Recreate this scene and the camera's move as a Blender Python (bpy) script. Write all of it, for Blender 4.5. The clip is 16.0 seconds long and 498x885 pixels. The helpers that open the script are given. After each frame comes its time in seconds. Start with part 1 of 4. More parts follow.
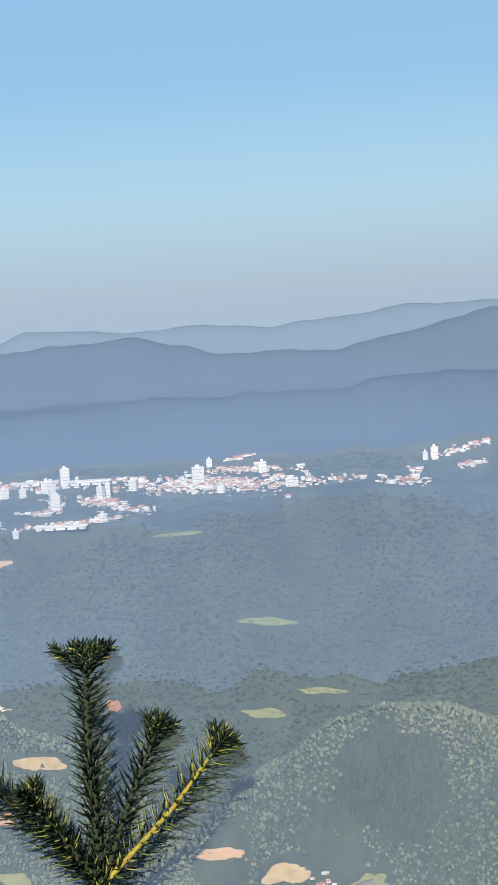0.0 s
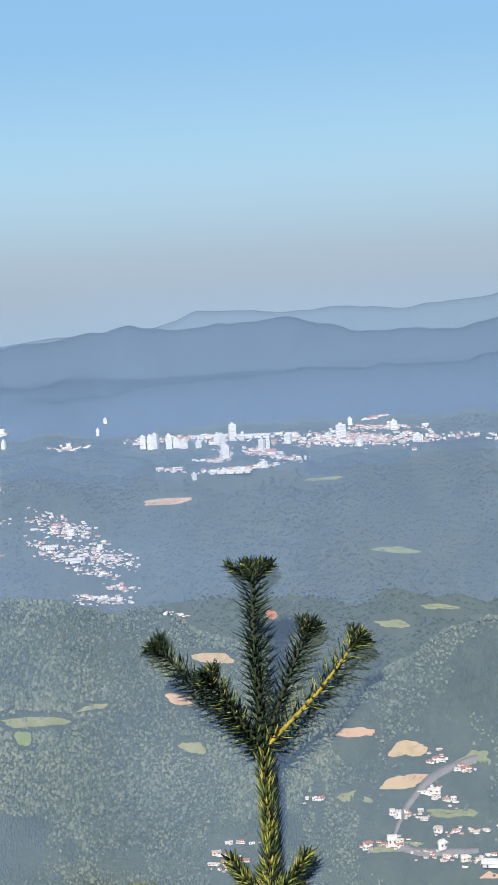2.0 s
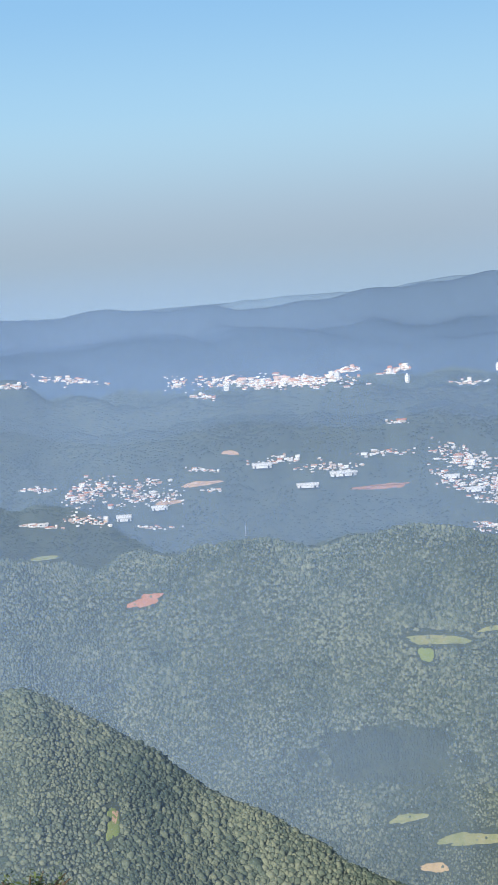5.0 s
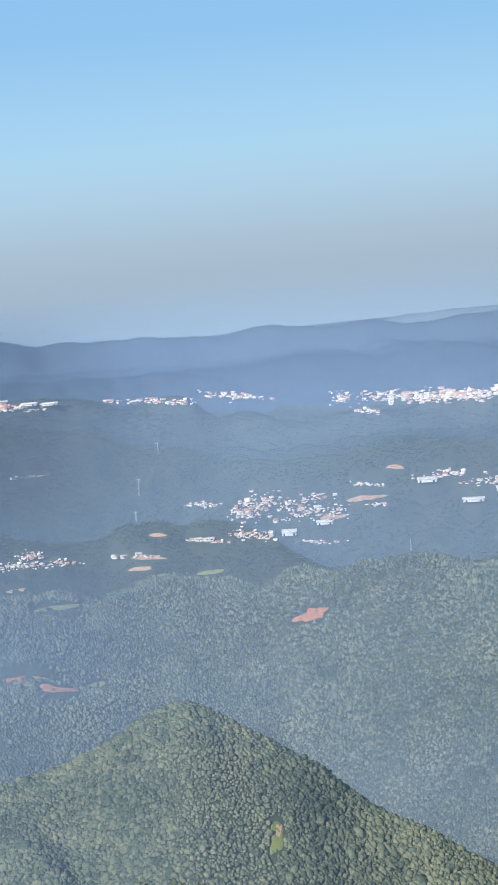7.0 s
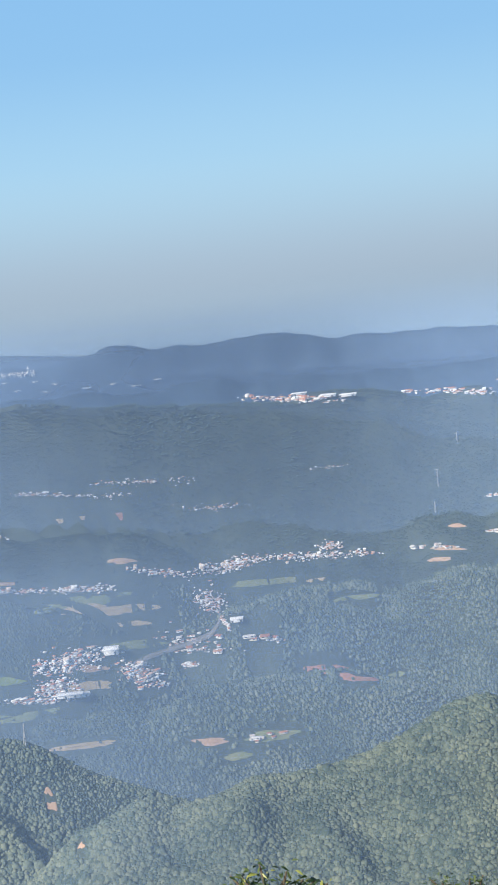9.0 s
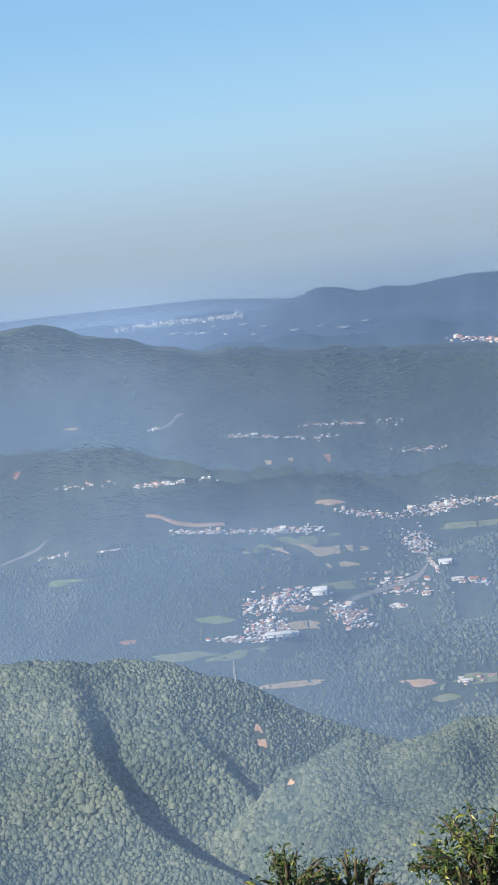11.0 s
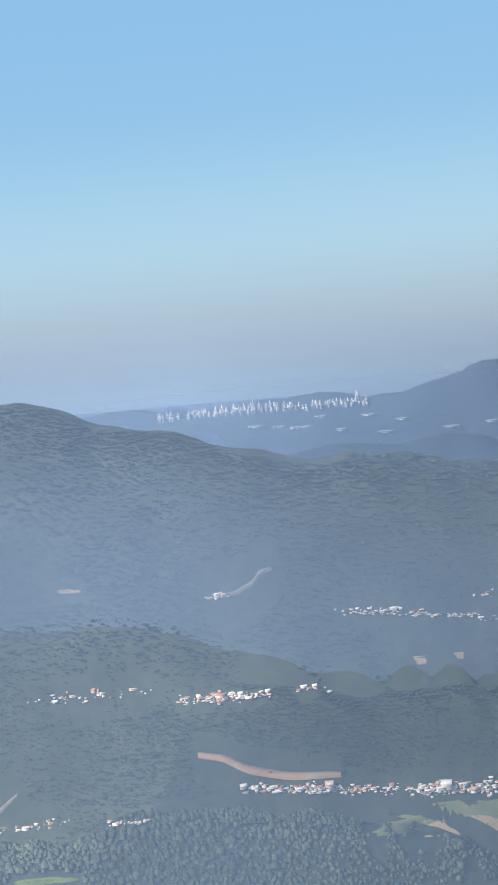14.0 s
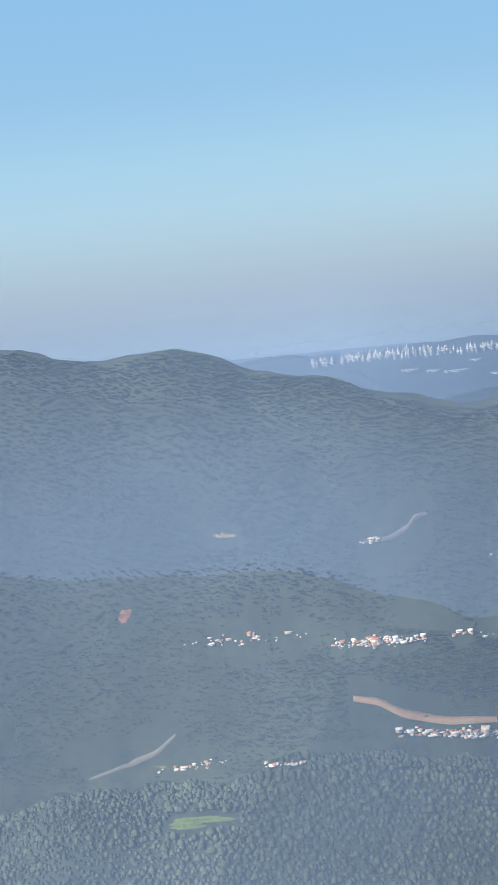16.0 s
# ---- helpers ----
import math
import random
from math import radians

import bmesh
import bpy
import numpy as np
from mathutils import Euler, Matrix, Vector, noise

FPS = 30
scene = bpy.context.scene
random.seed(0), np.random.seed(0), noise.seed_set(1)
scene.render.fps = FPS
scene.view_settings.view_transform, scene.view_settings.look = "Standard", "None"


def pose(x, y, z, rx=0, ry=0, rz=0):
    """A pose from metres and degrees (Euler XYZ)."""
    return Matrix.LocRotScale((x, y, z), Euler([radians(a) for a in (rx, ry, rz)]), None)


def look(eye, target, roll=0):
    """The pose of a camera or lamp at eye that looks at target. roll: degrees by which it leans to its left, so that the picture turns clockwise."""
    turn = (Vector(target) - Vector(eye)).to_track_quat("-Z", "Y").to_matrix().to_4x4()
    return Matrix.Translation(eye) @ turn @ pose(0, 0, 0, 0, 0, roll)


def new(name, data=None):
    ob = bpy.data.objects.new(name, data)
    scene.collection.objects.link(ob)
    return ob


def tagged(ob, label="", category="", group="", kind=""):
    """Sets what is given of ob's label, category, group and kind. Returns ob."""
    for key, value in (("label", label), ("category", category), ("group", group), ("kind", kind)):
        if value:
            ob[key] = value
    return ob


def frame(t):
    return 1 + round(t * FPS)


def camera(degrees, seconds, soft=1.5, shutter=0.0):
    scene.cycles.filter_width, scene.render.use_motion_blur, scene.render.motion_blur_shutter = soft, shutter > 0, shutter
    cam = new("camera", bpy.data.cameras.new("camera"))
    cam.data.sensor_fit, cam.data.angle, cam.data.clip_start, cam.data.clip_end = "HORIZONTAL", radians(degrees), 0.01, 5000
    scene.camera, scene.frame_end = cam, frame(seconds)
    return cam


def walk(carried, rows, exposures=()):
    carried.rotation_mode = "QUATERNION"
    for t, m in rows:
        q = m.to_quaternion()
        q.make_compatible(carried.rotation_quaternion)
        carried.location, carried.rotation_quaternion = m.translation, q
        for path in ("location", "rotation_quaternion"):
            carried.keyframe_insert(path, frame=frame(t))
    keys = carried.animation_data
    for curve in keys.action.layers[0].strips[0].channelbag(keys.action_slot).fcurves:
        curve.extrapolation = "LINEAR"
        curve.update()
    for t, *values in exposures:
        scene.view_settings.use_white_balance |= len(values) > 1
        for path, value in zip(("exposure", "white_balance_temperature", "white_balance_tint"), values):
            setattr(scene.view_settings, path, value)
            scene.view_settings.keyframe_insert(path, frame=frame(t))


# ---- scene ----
cam = camera(17.751, 16.0, soft=1.0)
# seconds, place, turn to the left, look up, lean
ROWS = [
    (0.0, 0.54, 23.24, -1.29, 0.502, -3.283, -3.584),
    (0.5, 0.54, 23.24, -1.29, 2.431, -3.442, -3.522),
    (1.0, 0.14, 23.22, -1.29, 3.673, -3.787, -3.475),
    (1.4, -0.18, 23.20, -1.29, 4.457, -4.123, -3.359),
    (1.5, -0.24, 22.91, -1.28, 4.655, -4.203, -3.315),
    (1.6, -0.03, 19.01, -1.06, 4.809, -4.229, -3.300),
    (1.7, 0.16, 15.32, -0.85, 4.955, -4.251, -3.250),
    (1.8, 0.35, 11.68, -0.65, 5.083, -4.282, -3.227),
    (1.9, 0.53, 8.14, -0.45, 5.218, -4.313, -3.194),
    (2.0, 0.69, 5.00, -0.28, 5.374, -4.350, -3.157),
    (2.1, 0.79, 2.45, -0.13, 5.552, -4.380, -3.170),
    (2.2, 0.83, 0.85, -0.04, 5.758, -4.427, -3.180),
    (2.5, 0.70, 0.04, 0.00, 6.540, -4.649, -3.255),
    (3.0, 0.00, 0.00, 0.00, 8.022, -5.040, -2.994),
    (3.5, -1.20, -0.07, 0.00, 9.493, -5.320, -3.127),
    (4.0, -1.60, -0.10, 0.00, 12.070, -5.550, -3.300),
    (4.5, -1.00, -0.06, 0.00, 15.555, -5.772, -3.232),
    (5.0, -0.30, -0.02, 0.00, 18.761, -5.842, -3.712),
    (5.5, 0.00, 0.00, 0.00, 21.023, -5.775, -4.019),
    (6.0, 0.00, 0.00, 0.00, 22.395, -5.566, -4.195),
    (6.5, 0.00, 0.00, 0.00, 23.503, -5.257, -4.376),
    (7.0, 0.00, 0.00, 0.00, 24.803, -4.895, -4.573),
    (7.5, 0.00, 0.00, 0.00, 26.751, -4.529, -4.796),
    (8.0, 0.00, 0.00, 0.00, 29.348, -4.161, -5.045),
    (8.5, 0.00, 0.00, 0.00, 32.346, -4.072, -5.366),
    (9.0, 0.00, 0.00, 0.00, 35.524, -4.288, -5.670),
    (9.5, 0.00, 0.00, 0.00, 38.236, -4.808, -6.083),
    (10.0, 0.00, 0.00, 0.00, 40.059, -5.315, -6.291),
    (10.2, 0.00, 0.00, 0.00, 40.734, -5.446, -6.353),
    (10.5, 0.00, 0.00, 0.00, 41.712, -5.577, -6.425),
    (11.0, 0.00, 0.00, 0.00, 43.189, -5.590, -6.485),
    (11.5, -1.74, 1.66, -0.07, 44.339, -5.431, -6.381),
    (11.6, -2.27, 2.16, -0.09, 44.525, -5.367, -6.347),
    (11.8, -4.46, 4.23, -0.17, 44.825, -5.253, -6.239),
    (12.0, -7.05, 6.69, -0.27, 45.055, -5.084, -6.123),
    (12.2, -10.26, 9.74, -0.39, 45.204, -4.851, -5.971),
    (12.3, -11.92, 11.32, -0.46, 45.250, -4.696, -5.869),
    (12.4, -14.47, 13.73, -0.56, 45.247, -4.554, -5.750),
    (12.5, -16.65, 15.80, -0.64, 45.237, -4.380, -5.632),
    (12.6, -18.90, 17.94, -0.73, 45.198, -4.219, -5.552),
    (12.7, -20.94, 19.87, -0.80, 45.133, -4.063, -5.472),
    (12.8, -22.80, 21.64, -0.88, 45.048, -3.897, -5.392),
    (12.9, -24.50, 23.25, -0.94, 44.944, -3.741, -5.314),
    (13.0, -26.06, 24.73, -1.00, 44.853, -3.548, -5.234),
    (13.2, -27.24, 25.86, -1.05, 44.787, -3.112, -5.160),
    (13.3, -27.81, 26.40, -1.07, 44.777, -2.907, -5.122),
    (13.5, -28.89, 27.42, -1.11, 44.692, -2.537, -5.049),
    (13.8, -28.89, 27.42, -1.11, 44.882, -2.056, -4.970),
    (14.0, -28.89, 27.42, -1.11, 44.967, -1.830, -4.917),
    (14.5, -28.89, 27.42, -1.11, 45.521, -1.652, -4.871),
    (15.0, -28.89, 27.42, -1.11, 46.424, -2.040, -5.135),
    (15.5, -28.89, 27.42, -1.11, 48.088, -2.715, -5.226),
    (16.0, -28.89, 27.42, -1.11, 50.656, -3.306, -5.498),
]
walk(cam, [(t, pose(x, y, z, 0, 0, turn) @ pose(0, 0, 0, 90 + up, 0, 0) @ pose(0, 0, 0, 0, 0, lean)) for t, x, y, z, turn, up, lean in ROWS],
     [(0.0, 0.4, 6950, 11), (1.5, 0.4, 6950, 11), (2.2, 0.4, 6600, 10), (10.5, 0.4, 6500, 10), (13.0, 0.4, 6900, 10), (16.0, 0.4, 6900, 10)])


# ---- sky, sun ----
SUN_TURN, SUN_UP = 176.0, 31.0  # to the left of the first look, and above the horizon
world = bpy.data.worlds.new("sky")
scene.world = world
world.use_nodes = True
wn, wl = world.node_tree.nodes, world.node_tree.links
wn.clear()
sky = wn.new("ShaderNodeTexSky")
sky.sky_type, sky.sun_disc = "NISHITA", False
sky.sun_elevation, sky.sun_rotation = radians(SUN_UP), radians(-SUN_TURN)
sky.altitude, sky.air_density, sky.dust_density, sky.ozone_density = 900, 1.0, 1.2, 2.0
coord = wn.new("ShaderNodeTexCoord")
split = wn.new("ShaderNodeSeparateXYZ")
ramp = wn.new("ShaderNodeValToRGB")
mix = wn.new("ShaderNodeMix")
mix.data_type = "RGBA"
bg = wn.new("ShaderNodeBackground")
out = wn.new("ShaderNodeOutputWorld")
scale = wn.new("ShaderNodeMapRange")
scale.inputs["From Min"].default_value, scale.inputs["From Max"].default_value = -0.03, 0.3
wl.new(coord.outputs["Generated"], split.inputs[0])
wl.new(split.outputs["Z"], scale.inputs["Value"])
wl.new(scale.outputs["Result"], ramp.inputs[0])
stops = [(0.0, (3.5, 4.8, 6.0)), (0.09, (3.5, 4.8, 6.0)), (0.19, (4.0, 4.95, 6.1)), (0.30, (4.3, 6.3, 7.9)), (0.41, (4.2, 6.9, 9.0)), (0.6, (2.7, 5.4, 8.6)), (1.0, (2.5, 5.2, 8.6))]
while len(ramp.color_ramp.elements) < len(stops):
    ramp.color_ramp.elements.new(0.5)
for e, (at, colour) in zip(ramp.color_ramp.elements, stops):
    e.position, e.color = at, (*[c / 10 for c in colour], 1)
ramp.color_ramp.interpolation = "B_SPLINE"
gain = wn.new("ShaderNodeVectorMath")
gain.operation = "SCALE"
gain.inputs["Scale"].default_value = 10.0
wl.new(ramp.outputs[0], gain.inputs[0])
fade = wn.new("ShaderNodeMapRange")  # the hazy air low down, the clear sky above
fade.inputs["From Min"].default_value, fade.inputs["From Max"].default_value = 0.25, 0.5
fade.inputs["To Min"].default_value, fade.inputs["To Max"].default_value = 0.0, 1.0
wl.new(split.outputs["Z"], fade.inputs["Value"])
wl.new(fade.outputs["Result"], mix.inputs["Factor"])
wl.new(gain.outputs[0], mix.inputs["A"])
wl.new(sky.outputs[0], mix.inputs["B"])
wl.new(mix.outputs["Result"], bg.inputs["Color"])
bg.inputs["Strength"].default_value = 0.076
wl.new(bg.outputs[0], out.inputs["Surface"])

sun = new("sun", bpy.data.lights.new("sun", "SUN"))
sun.data.energy, sun.data.angle, sun.data.color = 5.0, radians(0.6), (1.0, 0.93, 0.82)
toward = Vector((-math.sin(radians(SUN_TURN)) * math.cos(radians(SUN_UP)), math.cos(radians(SUN_TURN)) * math.cos(radians(SUN_UP)), math.sin(radians(SUN_UP))))
sun.matrix_world = look(toward * 300, (0, 0, 0))


# ---- materials ----
def material(name, colours, scale=1.0, rough=0.85, bump=0.0, detail=6.0, island=0.0, object_random=0.0, translucent=0.0, spec=0.3, metal=0.0, stretch=(1, 1, 1), patch=0.0):
    """A surface whose colour wanders between the given colours over two sizes of noise, and per loose piece or object."""
    m = bpy.data.materials.new(name)
    m.use_nodes = True
    n, l = m.node_tree.nodes, m.node_tree.links
    bsdf = n["Principled BSDF"]
    tc, mp = n.new("ShaderNodeTexCoord"), n.new("ShaderNodeMapping")
    mp.inputs["Scale"].default_value = stretch
    l.new(tc.outputs["Object"], mp.inputs["Vector"])
    big, small = n.new("ShaderNodeTexNoise"), n.new("ShaderNodeTexNoise")
    big.inputs["Scale"].default_value, big.inputs["Detail"].default_value = patch or scale * 0.18, 3
    small.inputs["Scale"].default_value, small.inputs["Detail"].default_value = scale, detail
    for t in (big, small):
        l.new(mp.outputs[0], t.inputs["Vector"])
    add = n.new("ShaderNodeMath")
    add.operation = "MULTIPLY_ADD"
    add.inputs[1].default_value = 0.5
    half = n.new("ShaderNodeMath")
    half.operation = "MULTIPLY"
    half.inputs[1].default_value = 0.5
    l.new(small.outputs["Fac"], half.inputs[0])
    l.new(big.outputs["Fac"], add.inputs[0])
    l.new(half.outputs[0], add.inputs[2])
    value = add.outputs[0]
    if island or object_random:
        src = n.new("ShaderNodeNewGeometry").outputs["Random Per Island"] if island else n.new("ShaderNodeObjectInfo").outputs["Random"]
        shift = n.new("ShaderNodeMath")
        shift.operation = "MULTIPLY_ADD"
        shift.inputs[1].default_value = island or object_random
        l.new(src, shift.inputs[0])
        sub = n.new("ShaderNodeMath")
        sub.operation = "SUBTRACT"
        sub.inputs[1].default_value = (island or object_random) / 2
        l.new(value, sub.inputs[0])
        l.new(sub.outputs[0], shift.inputs[2])
        value = shift.outputs[0]
    ramp = n.new("ShaderNodeValToRGB")
    while len(ramp.color_ramp.elements) < len(colours):
        ramp.color_ramp.elements.new(0.5)
    for k, (e, c) in enumerate(zip(ramp.color_ramp.elements, colours)):
        e.position, e.color = 0.28 + 0.44 * k / max(1, len(colours) - 1), (*c, 1)
    l.new(value, ramp.inputs[0])
    l.new(ramp.outputs[0], bsdf.inputs["Base Color"])
    bsdf.inputs["Roughness"].default_value, bsdf.inputs["Metallic"].default_value = rough, metal
    bsdf.inputs["Specular IOR Level"].default_value = spec
    if bump:
        b = n.new("ShaderNodeBump")
        b.inputs["Strength"].default_value, b.inputs["Distance"].default_value = min(1.0, bump), 0.06 / scale if scale > 1 else 0.1
        l.new(small.outputs["Fac"], b.inputs["Height"])
        l.new(b.outputs[0], bsdf.inputs["Normal"])
    if translucent:
        tr, mx = n.new("ShaderNodeBsdfTranslucent"), n.new("ShaderNodeMixShader")
        l.new(ramp.outputs[0], tr.inputs["Color"])
        mx.inputs[0].default_value = translucent
        l.new(bsdf.outputs[0], mx.inputs[1])
        l.new(tr.outputs[0], mx.inputs[2])
        l.new(mx.outputs[0], n["Material Output"].inputs["Surface"])
    return m


FOREST_FLOOR = material("forest_floor", [(0.036, 0.052, 0.044), (0.056, 0.075, 0.06), (0.08, 0.1, 0.074)], 3.0, 0.95, 0.5)
CANOPY = material("canopy", [(0.036, 0.058, 0.048), (0.08, 0.108, 0.084), (0.135, 0.16, 0.115), (0.2, 0.22, 0.15)], 13.0, 0.9, 0.6, detail=4.0, island=0.26, spec=0.15, patch=0.3)
CANOPY_FAR = material("blue_green_canopy", [(0.034, 0.056, 0.05), (0.055, 0.082, 0.068), (0.085, 0.115, 0.085)], 3.0, 0.9, 0.25, island=0.12, spec=0.1, patch=0.25)
SMOKY = material("dark_canopy", [(0.03, 0.048, 0.045), (0.06, 0.084, 0.07), (0.1, 0.125, 0.09), (0.14, 0.16, 0.11)], 13.0, 0.9, 0.4, detail=4.0, island=0.26, spec=0.1, patch=0.3)
PLANTATION = material("plantation_canopy", [(0.04, 0.06, 0.054), (0.062, 0.085, 0.072), (0.085, 0.11, 0.088)], 13.0, 0.9, 0.4, detail=4.0, island=0.25, spec=0.1, patch=0.5)
GRASS = material("pasture", [(0.13, 0.16, 0.07), (0.19, 0.21, 0.1), (0.26, 0.25, 0.13)], 2.0, 0.95, 0.3)
MEADOW = material("bright_meadow", [(0.11, 0.16, 0.055), (0.16, 0.21, 0.07), (0.2, 0.23, 0.09)], 2.0, 0.95, 0.3)
SOIL = material("bare_soil", [(0.36, 0.22, 0.14), (0.46, 0.3, 0.19), (0.52, 0.38, 0.26)], 3.0, 0.95, 0.4)
RED_SOIL = material("red_soil", [(0.3, 0.14, 0.09), (0.37, 0.18, 0.12), (0.33, 0.22, 0.15)], 3.0, 0.95, 0.4)
STRAW = material("straw_field", [(0.28, 0.22, 0.12), (0.44, 0.33, 0.19), (0.37, 0.31, 0.18)], 2.0, 0.95, 0.3)
ASPHALT = material("pale_road", [(0.14, 0.135, 0.13), (0.22, 0.21, 0.2)], 5.0, 0.9, 0.2)
HOUSE_WALL = material("house_plaster", [(0.5, 0.42, 0.34), (0.72, 0.69, 0.64), (0.86, 0.86, 0.85)], 9.0, 0.85, 0.1, island=0.6, object_random=0.0)
HOUSE_ROOF = material("house_roof", [(0.5, 0.21, 0.12), (0.6, 0.36, 0.24), (0.7, 0.62, 0.54), (0.84, 0.83, 0.81)], 9.0, 0.8, 0.2, island=0.8)
WHITE_WALL = material("white_plaster", [(0.7, 0.68, 0.64), (0.84, 0.83, 0.8)], 6.0, 0.8, 0.1, object_random=0.3)
METAL_ROOF = material("pale_metal_roof", [(0.6, 0.6, 0.6), (0.78, 0.78, 0.78)], 6.0, 0.55, 0.1, object_random=0.3)
GLASS = material("dark_window", [(0.03, 0.04, 0.05), (0.06, 0.08, 0.1)], 6.0, 0.25, 0.0, spec=0.6)
# tower window glass, its sunlit paleness put into the base colour
WINDOW_BAND = material("sunlit_window_band", [(0.3, 0.33, 0.36), (0.4, 0.43, 0.46)], 6.0, 0.4, 0.0, spec=0.5)
STEEL = material("galvanised_steel", [(0.45, 0.46, 0.47), (0.6, 0.6, 0.6)], 8.0, 0.5, 0.0, metal=0.6)
HAZE = bpy.data.materials.new("airborne_haze")  # blue-tinted sheets in place of haze, all shaded along one fixed normal
HAZE.use_nodes = True
hn, hl = HAZE.node_tree.nodes, HAZE.node_tree.links
hn.remove(hn["Principled BSDF"])
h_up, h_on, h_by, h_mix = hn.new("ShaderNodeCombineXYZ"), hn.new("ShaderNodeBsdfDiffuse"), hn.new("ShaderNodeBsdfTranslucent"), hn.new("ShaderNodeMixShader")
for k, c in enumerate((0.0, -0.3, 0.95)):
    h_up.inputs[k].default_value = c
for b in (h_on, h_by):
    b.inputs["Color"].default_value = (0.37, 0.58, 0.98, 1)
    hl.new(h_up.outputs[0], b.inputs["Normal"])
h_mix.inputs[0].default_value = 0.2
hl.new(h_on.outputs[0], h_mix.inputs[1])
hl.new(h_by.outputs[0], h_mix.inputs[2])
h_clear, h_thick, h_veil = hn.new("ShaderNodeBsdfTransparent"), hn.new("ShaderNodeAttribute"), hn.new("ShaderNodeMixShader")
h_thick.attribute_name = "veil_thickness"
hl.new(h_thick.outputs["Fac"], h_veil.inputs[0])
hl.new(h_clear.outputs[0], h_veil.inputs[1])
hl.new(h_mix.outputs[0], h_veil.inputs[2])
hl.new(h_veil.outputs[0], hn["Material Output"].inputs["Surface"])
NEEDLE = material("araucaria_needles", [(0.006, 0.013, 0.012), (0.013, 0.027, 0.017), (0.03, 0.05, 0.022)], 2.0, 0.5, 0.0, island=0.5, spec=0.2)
# yellow-green needles, also used as a sunlit copy of the dark ones
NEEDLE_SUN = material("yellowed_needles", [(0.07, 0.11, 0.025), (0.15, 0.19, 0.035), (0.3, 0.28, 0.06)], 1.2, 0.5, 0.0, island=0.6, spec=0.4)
# yellow copy of the shoot bark: sunlight put into its colour
SUNLIT_BARK = material("yellow_shoot", [(0.07, 0.065, 0.02), (0.28, 0.23, 0.035), (0.48, 0.38, 0.06)], 4.0, 0.7, 0.4)
BARK_DARK = material("green_shoot", [(0.012, 0.022, 0.014), (0.025, 0.035, 0.018), (0.045, 0.05, 0.022)], 4.0, 0.8, 0.5)
BARK = material("araucaria_bark", [(0.05, 0.045, 0.02), (0.14, 0.11, 0.03), (0.25, 0.17, 0.05)], 4.0, 0.8, 0.5)
LEAF = material("shrub_leaf", [(0.025, 0.05, 0.02), (0.05, 0.09, 0.03), (0.12, 0.16, 0.04)], 4.0, 0.45, 0.0, island=0.5, translucent=0.25, spec=0.4)
TWIG = material("shrub_twig", [(0.08, 0.06, 0.04), (0.14, 0.11, 0.07)], 20.0, 0.9, 0.3)

# the ranges on the skyline, a plain distance: haze blue put into their base colours
HAZED_DARK_RANGE = material("dark_blue_range", [(0.044, 0.0736, 0.116), (0.0512, 0.0816, 0.1264)], 0.4, 1.0, 0.0, spec=0.0)
HAZED_BLUE_RANGE = material("blue_range", [(0.0646, 0.1003, 0.152), (0.0714, 0.1079, 0.1596)], 0.3, 1.0, 0.0, spec=0.0)
HAZED_FAR_RANGE = material("pale_blue_range", [(0.114, 0.1672, 0.228), (0.1216, 0.1748, 0.2356)], 0.2, 1.0, 0.0, spec=0.0)

HOUSE_WALL_EACH = material("plastered_wall", [(0.6, 0.53, 0.42), (0.74, 0.72, 0.68), (0.8, 0.8, 0.79)], 9.0, 0.85, 0.1, object_random=0.6)
HOUSE_ROOF_EACH = material("tiled_roof", [(0.36, 0.15, 0.09), (0.42, 0.2, 0.13), (0.5, 0.42, 0.36), (0.62, 0.6, 0.57)], 9.0, 0.8, 0.2, object_random=0.7)
# far buildings: blue-grey haze mixed into the base colour
HAZED_PAINT = material("far_pale_wall", [(0.34, 0.41, 0.46), (0.43, 0.5, 0.54)], 2.0, 0.9, 0.0, object_random=0.3)

DRY_STUB = material("dry_branch", [(0.35, 0.3, 0.18), (0.5, 0.44, 0.28)], 3.0, 0.8, 0.2)

# lit copy of the shrub leaf: sunlight put into a brighter colour
LEAF_SUN = material("young_leaf", [(0.16, 0.19, 0.04), (0.3, 0.32, 0.07), (0.4, 0.42, 0.14)], 4.0, 0.4, 0.0, island=0.4, translucent=0.3, spec=0.4)


# ---- the lie of the land: a height for every place (t: turn to the left in degrees, r: metres from the lookout) ----
def lattice(ix, iy, seed):
    n = np.sin(ix * 127.1 + iy * 311.7 + seed * 74.7) * 43758.5453
    return n - np.floor(n)


def vnoise(x, y, seed=0):
    x, y = np.asarray(x, float), np.asarray(y, float)
    ix, iy = np.floor(x), np.floor(y)
    u, v = x - ix, y - iy
    u, v = u * u * (3 - 2 * u), v * v * (3 - 2 * v)
    a = lattice(ix, iy, seed) * (1 - u) + lattice(ix + 1, iy, seed) * u
    b = lattice(ix, iy + 1, seed) * (1 - u) + lattice(ix + 1, iy + 1, seed) * u
    return 2 * (a * (1 - v) + b * v) - 1


def fbm(x, y, octaves=4, seed=0):
    total, amp = 0.0, 1.0
    for k in range(octaves):
        total = total + amp * vnoise(np.asarray(x) * 2 ** k, np.asarray(y) * 2 ** k, seed + k)
        amp *= 0.5
    return total


# the floor of the land from the lookout outwards: distance, height
FLOOR_R = (0, 2.5, 8, 34, 60, 80, 88.5, 94.5, 100.3, 108, 116, 124, 131, 138, 300, 5000)
